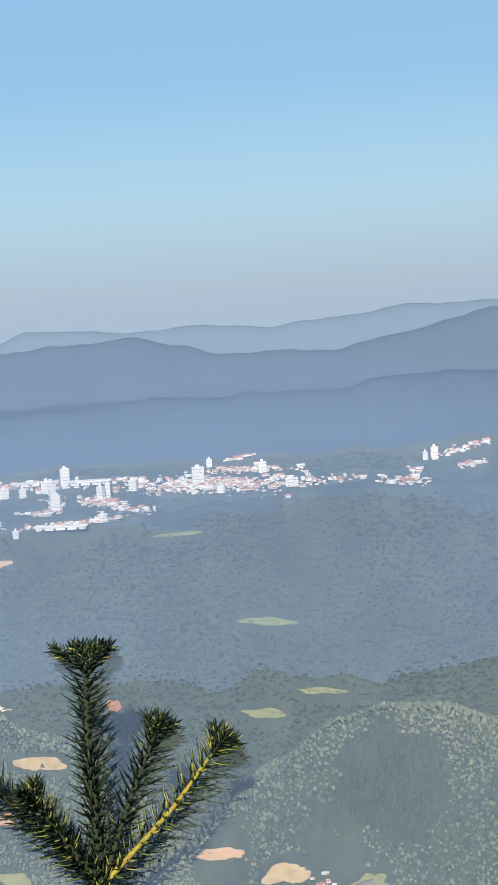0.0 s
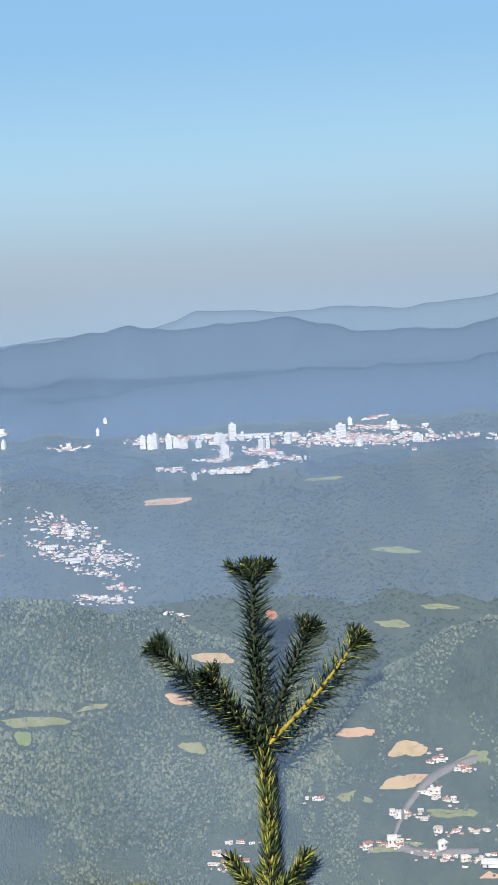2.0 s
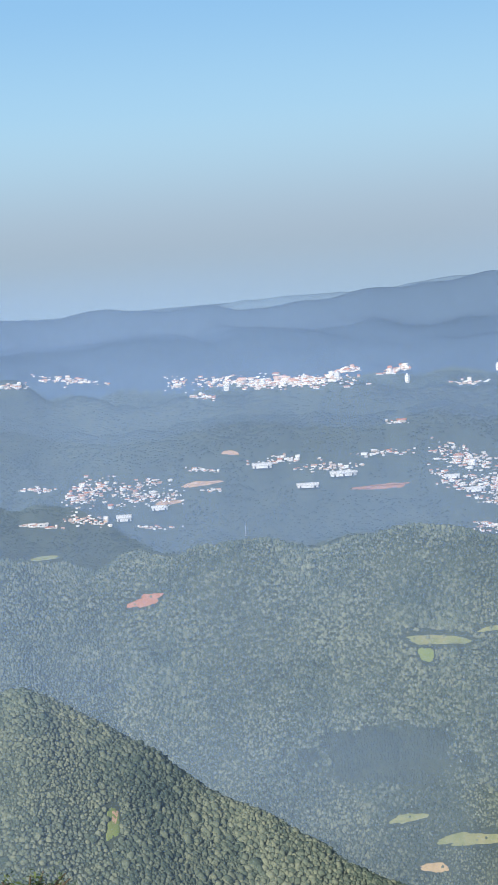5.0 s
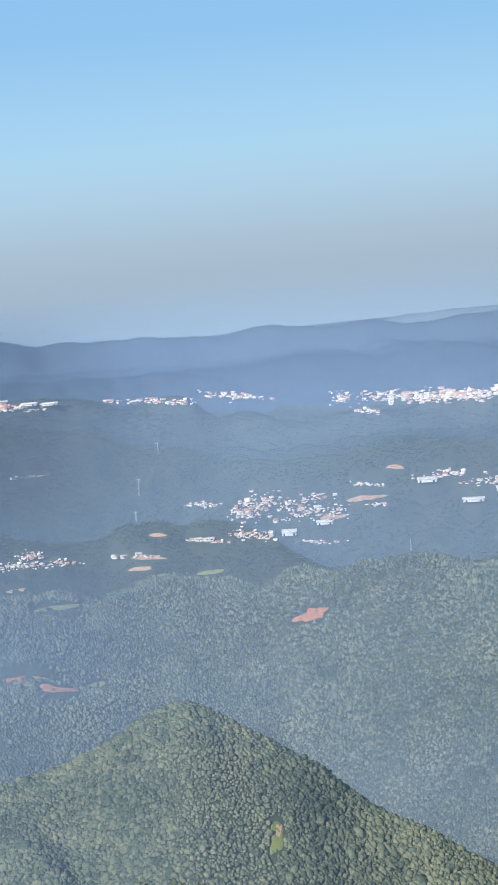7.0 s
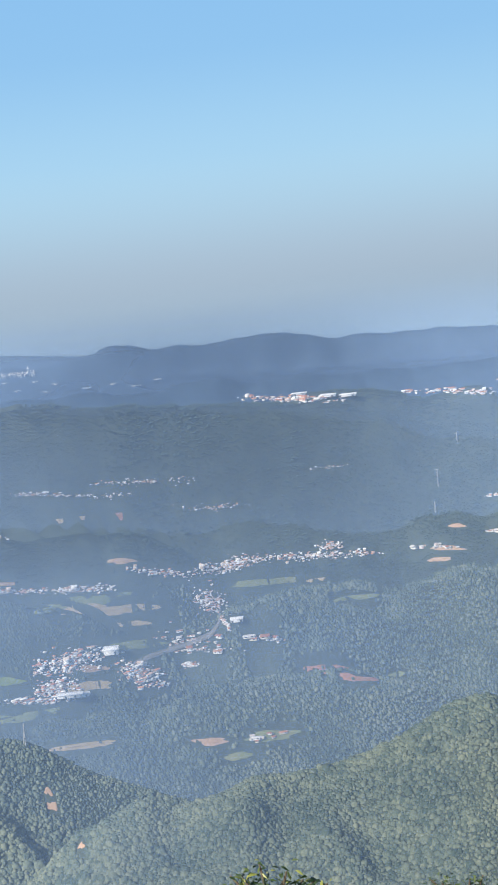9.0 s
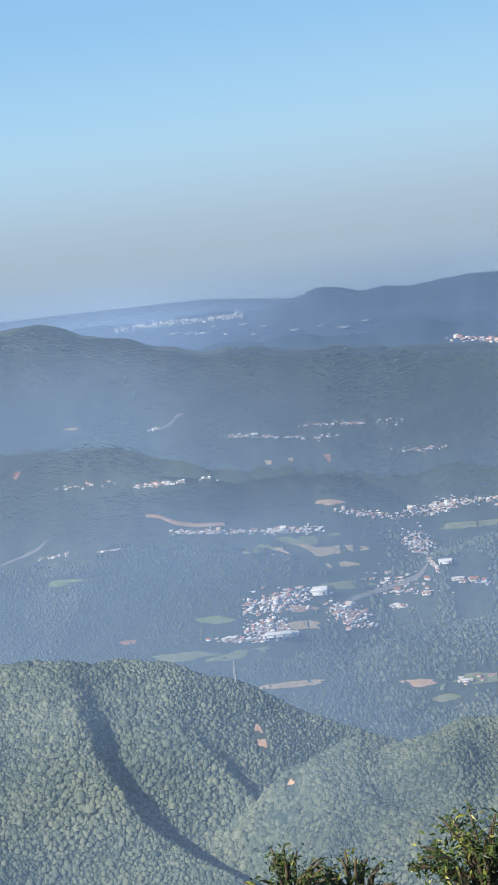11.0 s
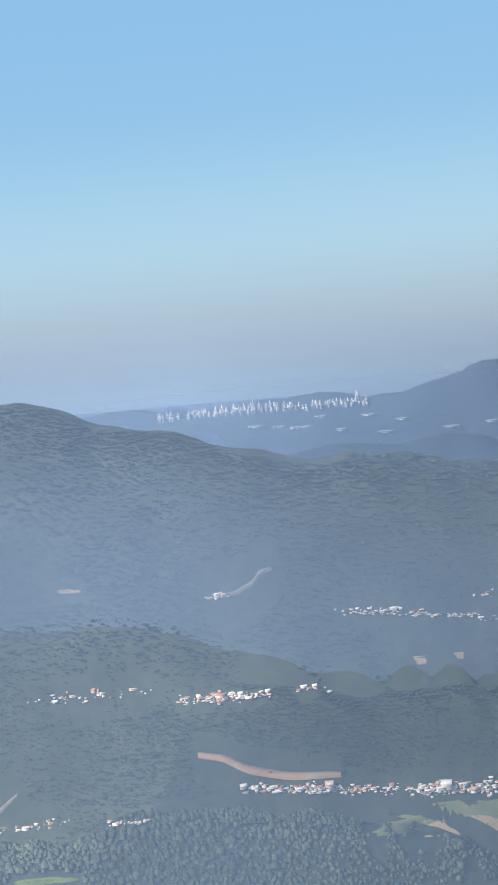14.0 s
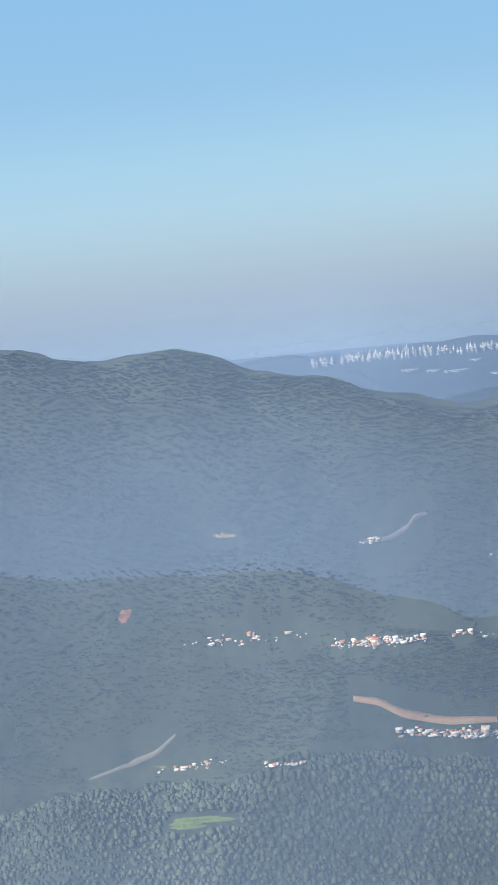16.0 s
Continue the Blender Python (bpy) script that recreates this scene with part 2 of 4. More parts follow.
FLOOR_H = (-1.8, -2.3, -9, -35, -36, -35.5, -33.0, -23.6, -17.6, -11.3, -7.9, -4.6, -2.45, -2.0, -3.8, -61)

# crests: turn, elevation seen from the lookout (degrees), distance, slope towards and away, rounding
RIDGES = [
    ("far_range", 142, 1.3, 0.5, 2.0, ((-14, 0.3), (-6.7, 0.49), (-5.3, 0.41), (-4.5, 0.54), (-3.2, 0.25), (-1.3, 0.21), (-0.9, 0.04), (1.5, 0.28), (2.4, 0.26), (3.2, 0.1),
                                       (4.6, 0.27), (6.4, 0.36), (7.8, -0.15), (11.9, -0.36), (13.6, -0.6), (17.4, -0.62), (20, -0.85), (24, -1.1), (40, -2), (70, -2))),
    ("blue_range", 132, 1.3, 0.5, 1.5, ((-14, 0.3), (-6.7, 0.16), (-4.2, -0.34), (-2.4, -0.72), (-0.8, -0.76), (1.2, -0.6), (2.3, -0.38), (3.05, -0.12), (4.2, -0.25), (5.8, -0.24), (7.2, -0.42),
                                        (8.6, -0.08), (10.6, -0.23), (12.7, -0.58), (14.4, -0.58), (16.5, -0.84), (18.6, -1.15), (20, -0.87), (22.3, -0.92), (23.7, -0.8), (25.3, -0.92), (28, -0.9))),
    ("coast_range", 131, 1.3, 0.5, 1.5, ((20, -1.6), (27.9, -0.93), (31.7, -0.92), (32.8, -0.6), (33.9, -0.55), (35.4, -0.66), (36.9, -0.79), (38.3, -0.69), (39.5, -0.38), (40.4, -0.4),
                                         (41.2, -0.55), (42.4, -0.95), (43.4, -1.4), (47, -2.0), (70, -2.6))),
    ("dark_range", 121, 1.2, 0.6, 1.2, ((-14, -1.5), (-6.7, -1.6), (-3.9, -1.62), (-1.7, -1.85), (1.1, -1.9), (3.9, -1.95), (6.7, -1.95), (9.1, -2.25), (12.8, -3.0), (16, -3.3), (20, -3.2), (30, -3.0), (38, -4.5), (70, -5))),
    ("town_hill", 110, 2.0, 0.7, 1.0, ((-14, -4.5), (-6.5, -4.6), (-4.5, -4.8), (-0.6, -4.85), (1.7, -4.95), (4.1, -5.25), (7.2, -5.3), (8.2, -4.7), (9.0, -4.25), (9.9, -4.2), (11.5, -4.33), (13.3, -4.12), (15, -3.84),
                                       (17.5, -3.92), (19.6, -3.9), (22.1, -4.1), (23.5, -4.0), (27.5, -3.5), (31.5, -3.05), (35.5, -3.0), (39, -3.3), (44, -5.5), (70, -7))),
    ("left_mountain", 108, 2.5, 0.7, 1.0, ((28, -5), (33, -3.2), (35.7, -2.9), (38.1, -2.6), (40.3, -2.57), (41.3, -2.3), (41.9, -2.1), (43, -2.0), (44.3, -2.05), (45, -1.93), (46.1, -1.63), (47, -1.3), (48.1, -1.03), (48.7, -0.92), (49.2, -0.78), (49.9, -0.6), (50.2, -0.47), (51, -0.46), (51.6, -0.46), (52.6, -0.4), (53.6, -0.22), (55, -0.3), (60, -0.2), (70, 0.3))),
    ("valley_hill", 98, 1.3, 0.9, 0.8, ((34, -14), (38, -11.6), (40.1, -10.7), (41.1, -10.2), (42.2, -9.68), (44.3, -9.2), (46.7, -9.05), (50, -8.85), (53, -8.8), (56, -10), (62, -9))),
    ("red_hill", 101, 1.5, 1.5, 0.7, ((-2, -20), (3.5, -12.6), (5.1, -11.1), (6.3, -10.5), (7.9, -9.9), (9.5, -9.62), (11.2, -9.32), (13.8, -9.38), (15.3, -9.6), (16.7, -9.55), (18.6, -9.13), (20, -9.05), (21.6, -9.5), (23, -9.36),
                                     (23.9, -9.65), (25.2, -10.35), (27.1, -11.1), (28.4, -12.6), (31, -16), (36, -22))),
    ("green_hill", 97, 2.6, 1.0, 1.2, ((-14, -10.8), (-6.3, -10.85), (-3.5, -10.8), (-1.6, -11.25), (0.5, -12), (1.8, -13.4), (4, -16.5), (6, -16), (8.9, -13.1), (11.8, -12.9), (13.4, -12.72), (16.1, -13.2), (19.7, -13.4), (24.5, -14.6), (28, -17), (33, -21))),
    ("hamlet_hill", 103, 1.3, 0.9, 0.6, ((30, -16), (36, -11), (37.5, -8.3), (38.3, -7.77), (39.66, -7.11), (40.66, -6.84), (42.5, -6.76), (44.14, -6.81), (45.6, -6.86), (47.2, -7.0), (49.2, -7.2), (52, -7.4), (58, -8))),
    ("mast_hill", 106.5, 1.2, 0.9, 0.6, ((16, -12), (20, -9), (24, -7.0), (25.7, -6.37), (27.75, -6.25), (30, -6.35), (32.8, -6.0), (35.8, -5.65), (38, -6.2), (42, -8), (46, -12))),
    ("pasture_hill", 100, 1.3, 1.0, 0.6, ((19, -16), (22, -13), (25, -10.5), (27.6, -9.85), (30.2, -10.1), (32.2, -9.75), (34.15, -9.44), (36.5, -10.4), (40, -13), (44, -16))),
    ("road_hill", 98, 1.3, 1.0, 0.6, ((24, -18), (26, -15), (29, -12), (31.6, -10.7), (33.6, -10.2), (35.2, -9.9), (36.9, -10.14), (38.2, -10.72), (39.2, -12.5), (42, -17))),
    ("town_front_hill", 93, 1.4, 1.2, 0.6, ((22, -20), (26, -16), (29, -13.5), (31.8, -12.85), (35.5, -12.85), (38.5, -13.2), (41.2, -13.3), (44.1, -13.4), (46, -15), (50, -18))),
    ("near_hill", 66, 0.62, 0.95, 0.6, ((10, -23.5), (16.2, -20.8), (17.4, -20), (19, -19.05), (20.6, -18.3), (22.1, -17.35), (23.6, -16.33), (25.4, -15.3), (27.2, -14.25), (28.1, -13.95), (29.8, -14.57), (31.2, -15.2), (32.5, -15.72),
                                        (34.3, -16.05), (36.6, -16.26), (39.1, -16.6), (41, -17.5), (45, -20))),
    ("orange_scar_hill", 74, 0.62, 0.9, 0.7, ((33, -22), (36, -18.6), (39.3, -16.5), (40.5, -15.95), (42.1, -15.4), (43.9, -14.45), (45.5, -13.63), (46.8, -13.1), (48.5, -12.65), (50.5, -12.65), (51.7, -12.5), (52.8, -12.27), (54, -12.35), (58, -13), (70, -14))),
]


# spurs that run down the near hills: from (turn, distance) to (turn, distance), height
SPURS = ((52.0, 73.5, 44.6, 58.0, 3.2), (47.5, 73.0, 41.0, 60.0, 1.6), (38.5, 66.0, 34.0, 54.0, 2.0), (34.5, 65.0, 30.5, 52.0, 2.0), (43.5, 72.0, 38.0, 58.0, 1.5))


def side_share(t):
    s = np.clip((np.asarray(t, float) - 23) / 24, 0, 1)
    return s * s * (3 - 2 * s)


def knee(t):
    """Past this distance the far country is drawn closer together: the distance, and by how much."""
    s, w = side_share(t), np.clip((32 - np.asarray(t, float)) / 16, 0, 1)
    return 92 - 5 * s, 1 - 0.45 * w * w * (3 - 2 * w) - 0.35 * s


def plain_distance(t, r):
    """The land to the left lies nearer and closer together: the distance in the plan of crests for a true distance r."""
    s, (k, c) = side_share(t), knee(t)
    r = np.where(r > k, k + (r - k) / c, r)
    share, start = 1 - 0.35 * s, 23 * s
    return np.where(r < 60, r * (60 - start) / share / 60, (r - start) / share)


def true_distance(t, q):
    """The way back: the true distance for a distance in the plan of crests."""
    s, (k, c) = side_share(t), knee(t)
    share, start = 1 - 0.35 * s, 23 * s
    r = start + share * q
    r = np.where(r < 60, q * 60 * share / (60 - start), r)
    return np.where(r > k, k + (r - k) * c, r)


FINE = np.arange(-40, 90, 0.05)
CRESTS = {}
for name, far, front, back, rounding, line in RIDGES:
    row = np.interp(FINE, [p[0] for p in line], [p[1] for p in line])
    kernel = np.exp(-np.linspace(-2.5, 2.5, 25) ** 2)
    row = np.convolve(np.pad(row, 12, "edge"), kernel / kernel.sum(), "valid")
    CRESTS[name] = row + 0.02 * fbm(FINE * 1.7, FINE * 0 + far, 3, 5)


def height(t, r):
    t, r = np.broadcast_arrays(np.asarray(t, float), np.asarray(r, float))
    q = plain_distance(t, r)
    k = r / np.maximum(q, 0.01)
    x, y = -np.sin(np.radians(t)) * q, np.cos(np.radians(t)) * q
    inland = np.clip((44 - t) / 4, 0, 1) * np.clip((q - 124) / 6, 0, 1)  # the plain by the sea lies open only to the left
    near = np.maximum(q - 7 * np.clip((32 - t) / 10, 0, 1) * np.clip((q - 60) / 20, 0, 1) * np.clip((109 - q) / 9, 0, 1), 0.01)  # to the right the valley floor begins farther off
    hills = [np.interp(near, FLOOR_R, FLOOR_H) * q / near - 0.0065 * q * inland]
    for name, far, front, back, rounding, line in RIDGES:
        top = far * np.tan(np.radians(np.interp(t, FINE, CRESTS[name])))
        away = q - far
        spur = 1.12 + 0.3 * fbm(t * 0.16 + q * 0.03, q * 0.06, 2, far) if far < 100 else 1.0
        fall = (np.sqrt(away * away + rounding * rounding) - rounding) * np.where(away < 0, front * spur, back)
        edge = np.clip((t + 30) / 14, 0, 1) * np.clip((84 - t) / 14, 0, 1)
        hills.append(np.where(edge > 0, top - fall - (1 - edge) * 30, -60))
    hills = np.stack(hills)
    m = hills.max(0)
    h = m + 0.35 * np.log(np.exp((hills - m) / 0.35).sum(0)) - 0.1
    for t0, q0, t1, q1, high in SPURS:
        ax, ay, bx, by = (f(np.radians(a)) * b * s for a, b in ((t0, q0), (t1, q1)) for f, s in ((np.sin, -1), (np.cos, 1)))
        dx, dy = bx - ax, by - ay
        u = ((x - ax) * dx + (y - ay) * dy) / (dx * dx + dy * dy)
        off = ((x - ax) * dy - (y - ay) * dx) / math.hypot(dx, dy) + 0.9 * np.sin(u * 7 + t0)  # to the right of the spur: minus
        shape = np.exp(-np.where(off > 0, off / 2.6, off / 1.3) ** 2)
        h = h + high * shape * np.clip(u / 0.3, 0, 1) * np.clip((1.25 - u) / 0.3, 0, 1)
    depth = np.clip((q - 30) / 20, 0, 1) * np.clip((150 - q) / 20, 0.15, 1)
    gully = np.abs(fbm(x * 0.13, y * 0.13, 3, 11))
    return k * (h + depth * (0.16 * fbm(x * 0.5, y * 0.5, 3, 3) + (0.5 + 0.8 * np.clip((q - 90) / 6, 0, 1) * np.clip((np.where(t > 38, 106, 116) - q) / 4, 0, 1)) * (gully - 0.35)))


GRID_T, GRID_R = np.arange(-14, 62.05, 0.1), np.arange(38, 152, 0.12)
GRID = np.concatenate([height(GRID_T[k:k + 40, None], GRID_R[None]) for k in range(0, len(GRID_T), 40)])


def quick_height(t, r):
    """The height between the nearest points of a fine grid."""
    t, r = np.broadcast_arrays(np.asarray(t, float), np.asarray(r, float))
    a, b = np.clip((t + 14) / 0.1, 0, len(GRID_T) - 1.001), np.clip((r - 38) / 0.12, 0, len(GRID_R) - 1.001)
    i, j = a.astype(int), b.astype(int)
    a, b = a - i, b - j
    return (GRID[i, j] * (1 - a) + GRID[i + 1, j] * a) * (1 - b) + (GRID[i, j + 1] * (1 - a) + GRID[i + 1, j + 1] * a) * b


def meet(t, el, start=45.0, stop=150.0):
    """The distance at which the look from the lookout along t, el (degrees) meets the land."""
    t, el = np.atleast_1d(np.asarray(t, float)), np.atleast_1d(np.asarray(el, float))
    steps = np.arange(start, stop, 0.12)
    out = np.empty(len(t))
    for a in range(0, len(t), 400):
        up = np.degrees(np.arctan2(quick_height(t[a:a + 400, None], steps[None]), steps[None]))
        over = up >= el[a:a + 400, None]
        k = over.argmax(1)
        i, j = np.arange(len(k)), np.maximum(k - 1, 0)
        share = np.clip((up[i, k] - el[a:a + 400]) / np.maximum(up[i, k] - up[i, j], 1e-6), 0, 1)
        out[a:a + 400] = np.where(over.any(1), steps[k] - 0.12 * share, np.nan)
    return out


def spot(t, r, lift=0.0):
    """Places on the land, as rows of x, y, z."""
    t, r = np.asarray(t, float), np.asarray(r, float)
    return np.stack([-np.sin(np.radians(t)) * r, np.cos(np.radians(t)) * r, height(t, r) + lift], -1)

# ---- building helpers ----
def mesh_of(name, verts, faces, mats, parent=None, smooth=False, index=None):
    me = bpy.data.meshes.new(name)
    verts, faces = np.asarray(verts, np.float32), np.asarray(faces, np.int32)
    me.vertices.add(len(verts))
    me.vertices.foreach_set("co", verts.ravel())
    k = faces.shape[1]
    me.loops.add(faces.size)
    me.loops.foreach_set("vertex_index", faces.ravel())
    me.polygons.add(len(faces))
    me.polygons.foreach_set("loop_start", np.arange(0, faces.size, k, dtype=np.int32))
    for m in mats if isinstance(mats, (list, tuple)) else [mats]:
        me.materials.append(m)
    if index is not None:
        me.polygons.foreach_set("material_index", np.asarray(index, np.int32))
    if smooth:
        me.polygons.foreach_set("use_smooth", np.ones(len(faces), bool))
    me.update(calc_edges=True)
    ob = new(name, me)
    ob.parent = parent
    return ob


def sheet(rows, cols):
    """Quads of a grid of rows x cols points."""
    i = np.arange((rows - 1) * cols).reshape(rows - 1, cols)[:, :-1].ravel()
    return np.stack([i, i + 1, i + cols + 1, i + cols], -1)


def thing(name, at=(0, 0, 0), label="", category="", group="", kind=""):
    return tagged_at(new(name), at, label, category, group, kind)


def tagged_at(ob, at, label, category, group="", kind=""):
    ob.location = at
    return tagged(ob, label, category, group, kind)


# ---- the ground: one sheet from the lookout to the horizon ----
turns = np.concatenate([np.arange(-180, -32, 4), np.arange(-32, -12, 0.5), np.arange(-12, 60, 0.15), np.arange(60, 90, 0.5), np.arange(90, 181, 4)])
ways = np.concatenate([[0.5, 2.5, 5, 8, 14, 24, 34], np.arange(40, 60, 0.5), np.arange(60, 85, 0.5), np.arange(85, 125, 0.45), np.arange(125, 160, 0.5), [165, 175, 190, 220, 300, 500, 900, 1800, 4900]])
T, W = np.meshgrid(turns, ways)
g = spot(T, W).reshape(-1, 3)
quads = sheet(len(ways), len(turns))
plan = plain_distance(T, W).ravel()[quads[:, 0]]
# farther zones take bluer, paler base colours that stand in for haze
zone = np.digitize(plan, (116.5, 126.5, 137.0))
ground = mesh_of("ground", g, quads, [FOREST_FLOOR, HAZED_DARK_RANGE, HAZED_BLUE_RANGE, HAZED_FAR_RANGE], smooth=True, index=zone)
tagged(ground, "dark wooded hills, a wide valley and distant ranges coloured haze blue", "ground", kind="structure")


# ---- where the towns and fields lie: turn, elevation from the lookout (degrees), from one end to the other; width; how many ----
CITY = [
    (9.05, -4.04, 3.52, -4.11, 0.19, 75), (3.53, -4.27, -1.16, -4.48, 0.34, 190), (5.00, -4.54, 2.86, -4.98, 0.22, 45), (6.62, -4.82, 5.78, -4.87, 0.08, 8),
    (6.48, -5.22, 3.91, -5.13, 0.12, 36), (7.65, -5.08, 7.04, -5.11, 0.12, 10), (0.80, -3.73, -0.18, -3.57, 0.05, 8), (-1.20, -4.01, -1.72, -4.42, 0.12, 8),
    (1.43, -4.01, -1.06, -4.01, 0.15, 30), (5.91, -4.64, 5.29, -4.68, 0.40, 20),
]
CITY_RIGHT = [
    (-1.26, -4.47, -3.13, -4.39, 0.15, 14), (-3.36, -4.48, -4.82, -4.61, 0.19, 24), (-4.30, -4.21, -4.68, -4.38, 0.12, 8), (-5.00, -3.93, -6.58, -3.60, 0.15, 20),
    (-5.61, -4.26, -6.56, -4.14, 0.12, 14),
]
CITY_LEFT = [
    (18.92, -3.76, 15.10, -3.75, 0.24, 60), (15.89, -3.49, 14.68, -3.43, 0.12, 8), (14.09, -3.67, 12.85, -3.44, 0.16, 14), (11.58, -4.17, 10.25, -4.16, 0.16, 14),
    (21.54, -3.54, 14.96, -3.92, 0.37, 110), (20.87, -4.10, 19.96, -4.16, 0.16, 12), (15.95, -3.51, 14.73, -3.48, 0.12, 10), (27.67, -3.29, 26.47, -3.28, 0.12, 8),
    (26.45, -3.02, 23.86, -3.38, 0.20, 26), (14.03, -3.63, 12.91, -3.50, 0.16, 8), (35.52, -2.76, 32.24, -3.06, 0.14, 16), (35.59, -2.67, 32.16, -3.05, 0.16, 34),
    (29.63, -3.04, 26.50, -3.27, 0.16, 24),
]
TOWN_A = [
    (12.43, -6.51, 10.22, -7.05, 0.65, 60), (12.48, -7.22, 11.09, -7.91, 0.41, 24), (11.27, -7.60, 8.84, -8.14, 0.57, 70), (11.10, -8.21, 9.49, -8.61, 0.20, 18),
    (11.16, -9.22, 9.12, -9.44, 0.28, 30), (10.02, -8.92, 8.69, -9.12, 0.16, 12), (8.02, -9.96, 7.00, -10.05, 0.08, 8), (19.12, -6.56, 17.21, -6.60, 0.14, 10),
    (17.13, -6.81, 14.91, -6.96, 0.24, 24), (15.39, -6.52, 13.04, -6.47, 0.16, 14), (13.99, -5.40, 12.98, -5.50, 0.06, 5), (8.06, -5.03, 6.85, -5.20, 0.10, 6),
]
TOWN_B = [
    (25.80, -7.48, 23.94, -7.02, 0.65, 60), (23.95, -7.22, 21.89, -6.97, 0.28, 20), (23.77, -7.54, 21.53, -7.60, 0.37, 40), (25.85, -8.08, 24.24, -8.31, 0.28, 24),
    (27.36, -6.90, 25.97, -7.06, 0.12, 10), (26.87, -8.29, 25.47, -8.41, 0.10, 8), (23.65, -8.56, 21.61, -8.71, 0.08, 8), (21.35, -6.60, 20.04, -6.80, 0.12, 9),
    (20.70, -7.42, 19.58, -7.50, 0.08, 6), (18.37, -6.30, 17.16, -6.58, 0.12, 6),
]
HAMLETS = [
    (41.19, -5.21, 37.43, -5.41, 0.20, 26), (44.17, -5.28, 42.35, -5.45, 0.08, 10), (41.35, -5.66, 39.71, -5.68, 0.12, 10), (38.36, -6.44, 35.80, -6.50, 0.16, 22),
    (48.55, -6.27, 47.98, -6.54, 0.10, 4), (33.56, -5.44, 32.15, -5.44, 0.08, 6), (47.59, -6.69, 45.66, -6.72, 0.14, 44), (46.76, -4.72, 46.25, -4.71, 0.07, 8),
    (50.40, -6.43, 47.90, -6.43, 0.16, 18), (45.14, -6.69, 44.07, -6.76, 0.09, 8), (51.34, -8.85, 49.85, -8.74, 0.09, 16), (49.07, -8.85, 48.15, -8.82, 0.07, 10),
    (44.14, -5.24, 42.56, -5.33, 0.06, 8), (42.63, -5.46, 41.21, -5.58, 0.06, 12),
]
VALLEY_TOWN = [
    (40.32, -8.37, 38.00, -8.82, 0.18, 24), (37.99, -8.72, 35.50, -8.46, 0.32, 60), (35.50, -8.46, 31.41, -8.63, 0.22, 50), (33.44, -8.25, 32.42, -8.24, 0.24, 14),
    (46.39, -8.47, 43.35, -8.77, 0.14, 34), (43.35, -8.77, 41.00, -8.94, 0.18, 44), (38.08, -9.62, 36.89, -10.04, 0.57, 40), (37.32, -10.20, 36.88, -10.85, 0.20, 10),
]
NEAR_TOWN = [
    (39.58, -10.98, 37.43, -11.20, 0.57, 44), (39.11, -11.44, 36.23, -11.56, 0.18, 24), (43.98, -11.49, 41.58, -11.27, 0.57, 50), (44.06, -12.19, 42.52, -12.27, 0.53, 38),
    (45.43, -12.42, 43.19, -12.69, 0.14, 14), (41.02, -11.83, 39.43, -12.41, 0.61, 44), (38.76, -11.98, 38.13, -11.94, 0.16, 8), (35.79, -11.26, 34.99, -11.43, 0.12, 8),
]
FARMS = [
    (30.19, -8.58, 28.15, -8.70, 0.10, 10), (36.34, -11.26, 35.14, -11.33, 0.16, 8), (36.70, -14.79, 35.06, -14.69, 0.20, 7), (27.59, -8.16, 26.27, -8.31, 0.10, 6),
    (-0.96, -15.11, -1.74, -15.13, 0.35, 9), (-1.91, -15.50, -2.69, -15.51, 0.19, 6), (-0.72, -16.21, -1.87, -16.60, 0.39, 14), (0.68, -16.91, -0.88, -17.04, 0.23, 14),
    (1.51, -17.84, -0.45, -17.85, 0.27, 16), (-0.85, -17.59, -3.22, -17.43, 0.19, 14), (-0.04, -18.17, -3.18, -18.51, 0.31, 22), (6.63, -17.99, 5.66, -18.19, 0.19, 6),
    (3.60, -16.45, 2.62, -16.39, 0.19, 5), (6.73, -18.36, 5.49, -18.40, 0.37, 10), (8.89, -19.62, 7.88, -20.23, 0.20, 12), (6.27, -17.61, 5.03, -17.64, 0.12, 5),
]
# fields and clearings: turn, elevation, half width, half height (degrees)
STRAW_FIELDS = [
    (6.34, -11.55, 0.70, 0.23), (-0.09, -15.89, 0.73, 0.25), (-0.39, -14.82, 0.62, 0.31), (9.83, -18.03, 0.71, 0.20), (3.10, -20.16, 0.51, 0.14),
    (6.21, -18.38, 0.57, 0.16), (13.12, -21.01, 0.61, 0.14), (40.78, -9.74, 1.52, 0.18), (40.43, -10.30, 0.61, 0.10), (42.21, -12.30, 0.71, 0.18),
    (33.66, -9.44, 0.41, 0.10), (42.56, -14.36, 1.42, 0.10), (49.57, -4.36, 0.3, 0.06), (41.97, -9.57, 0.79, 0.16), (42.21, -6.38, 0.79, 0.09),
]
SOIL_FIELDS = [
    (7.43, -12.85, 0.46, 0.28), (1.77, -14.22, 0.85, 0.14), (-0.28, -15.82, 0.74, 0.19), (-2.16, -18.87, 0.96, 0.17), (7.71, -6.17, 0.91, 0.16),
    (24.84, -18.63, 0.14, 0.24), (19.69, -6.15, 0.28, 0.10), (20.78, -7.21, 0.73, 0.14), (21.95, -7.80, 0.57, 0.08), (28.39, -7.93, 0.32, 0.08),
    (28.77, -8.71, 0.61, 0.10), (29.11, -9.08, 0.51, 0.10), (38.02, -14.71, 0.65, 0.14), (42.25, -11.70, 0.81, 0.12), (44.01, -16.01, 0.18, 0.41),
    (43.13, -17.68, 0.18, 0.16), (40.49, -8.04, 0.45, 0.10), 
    (45.73, -6.30, 0.29, 0.16),
]
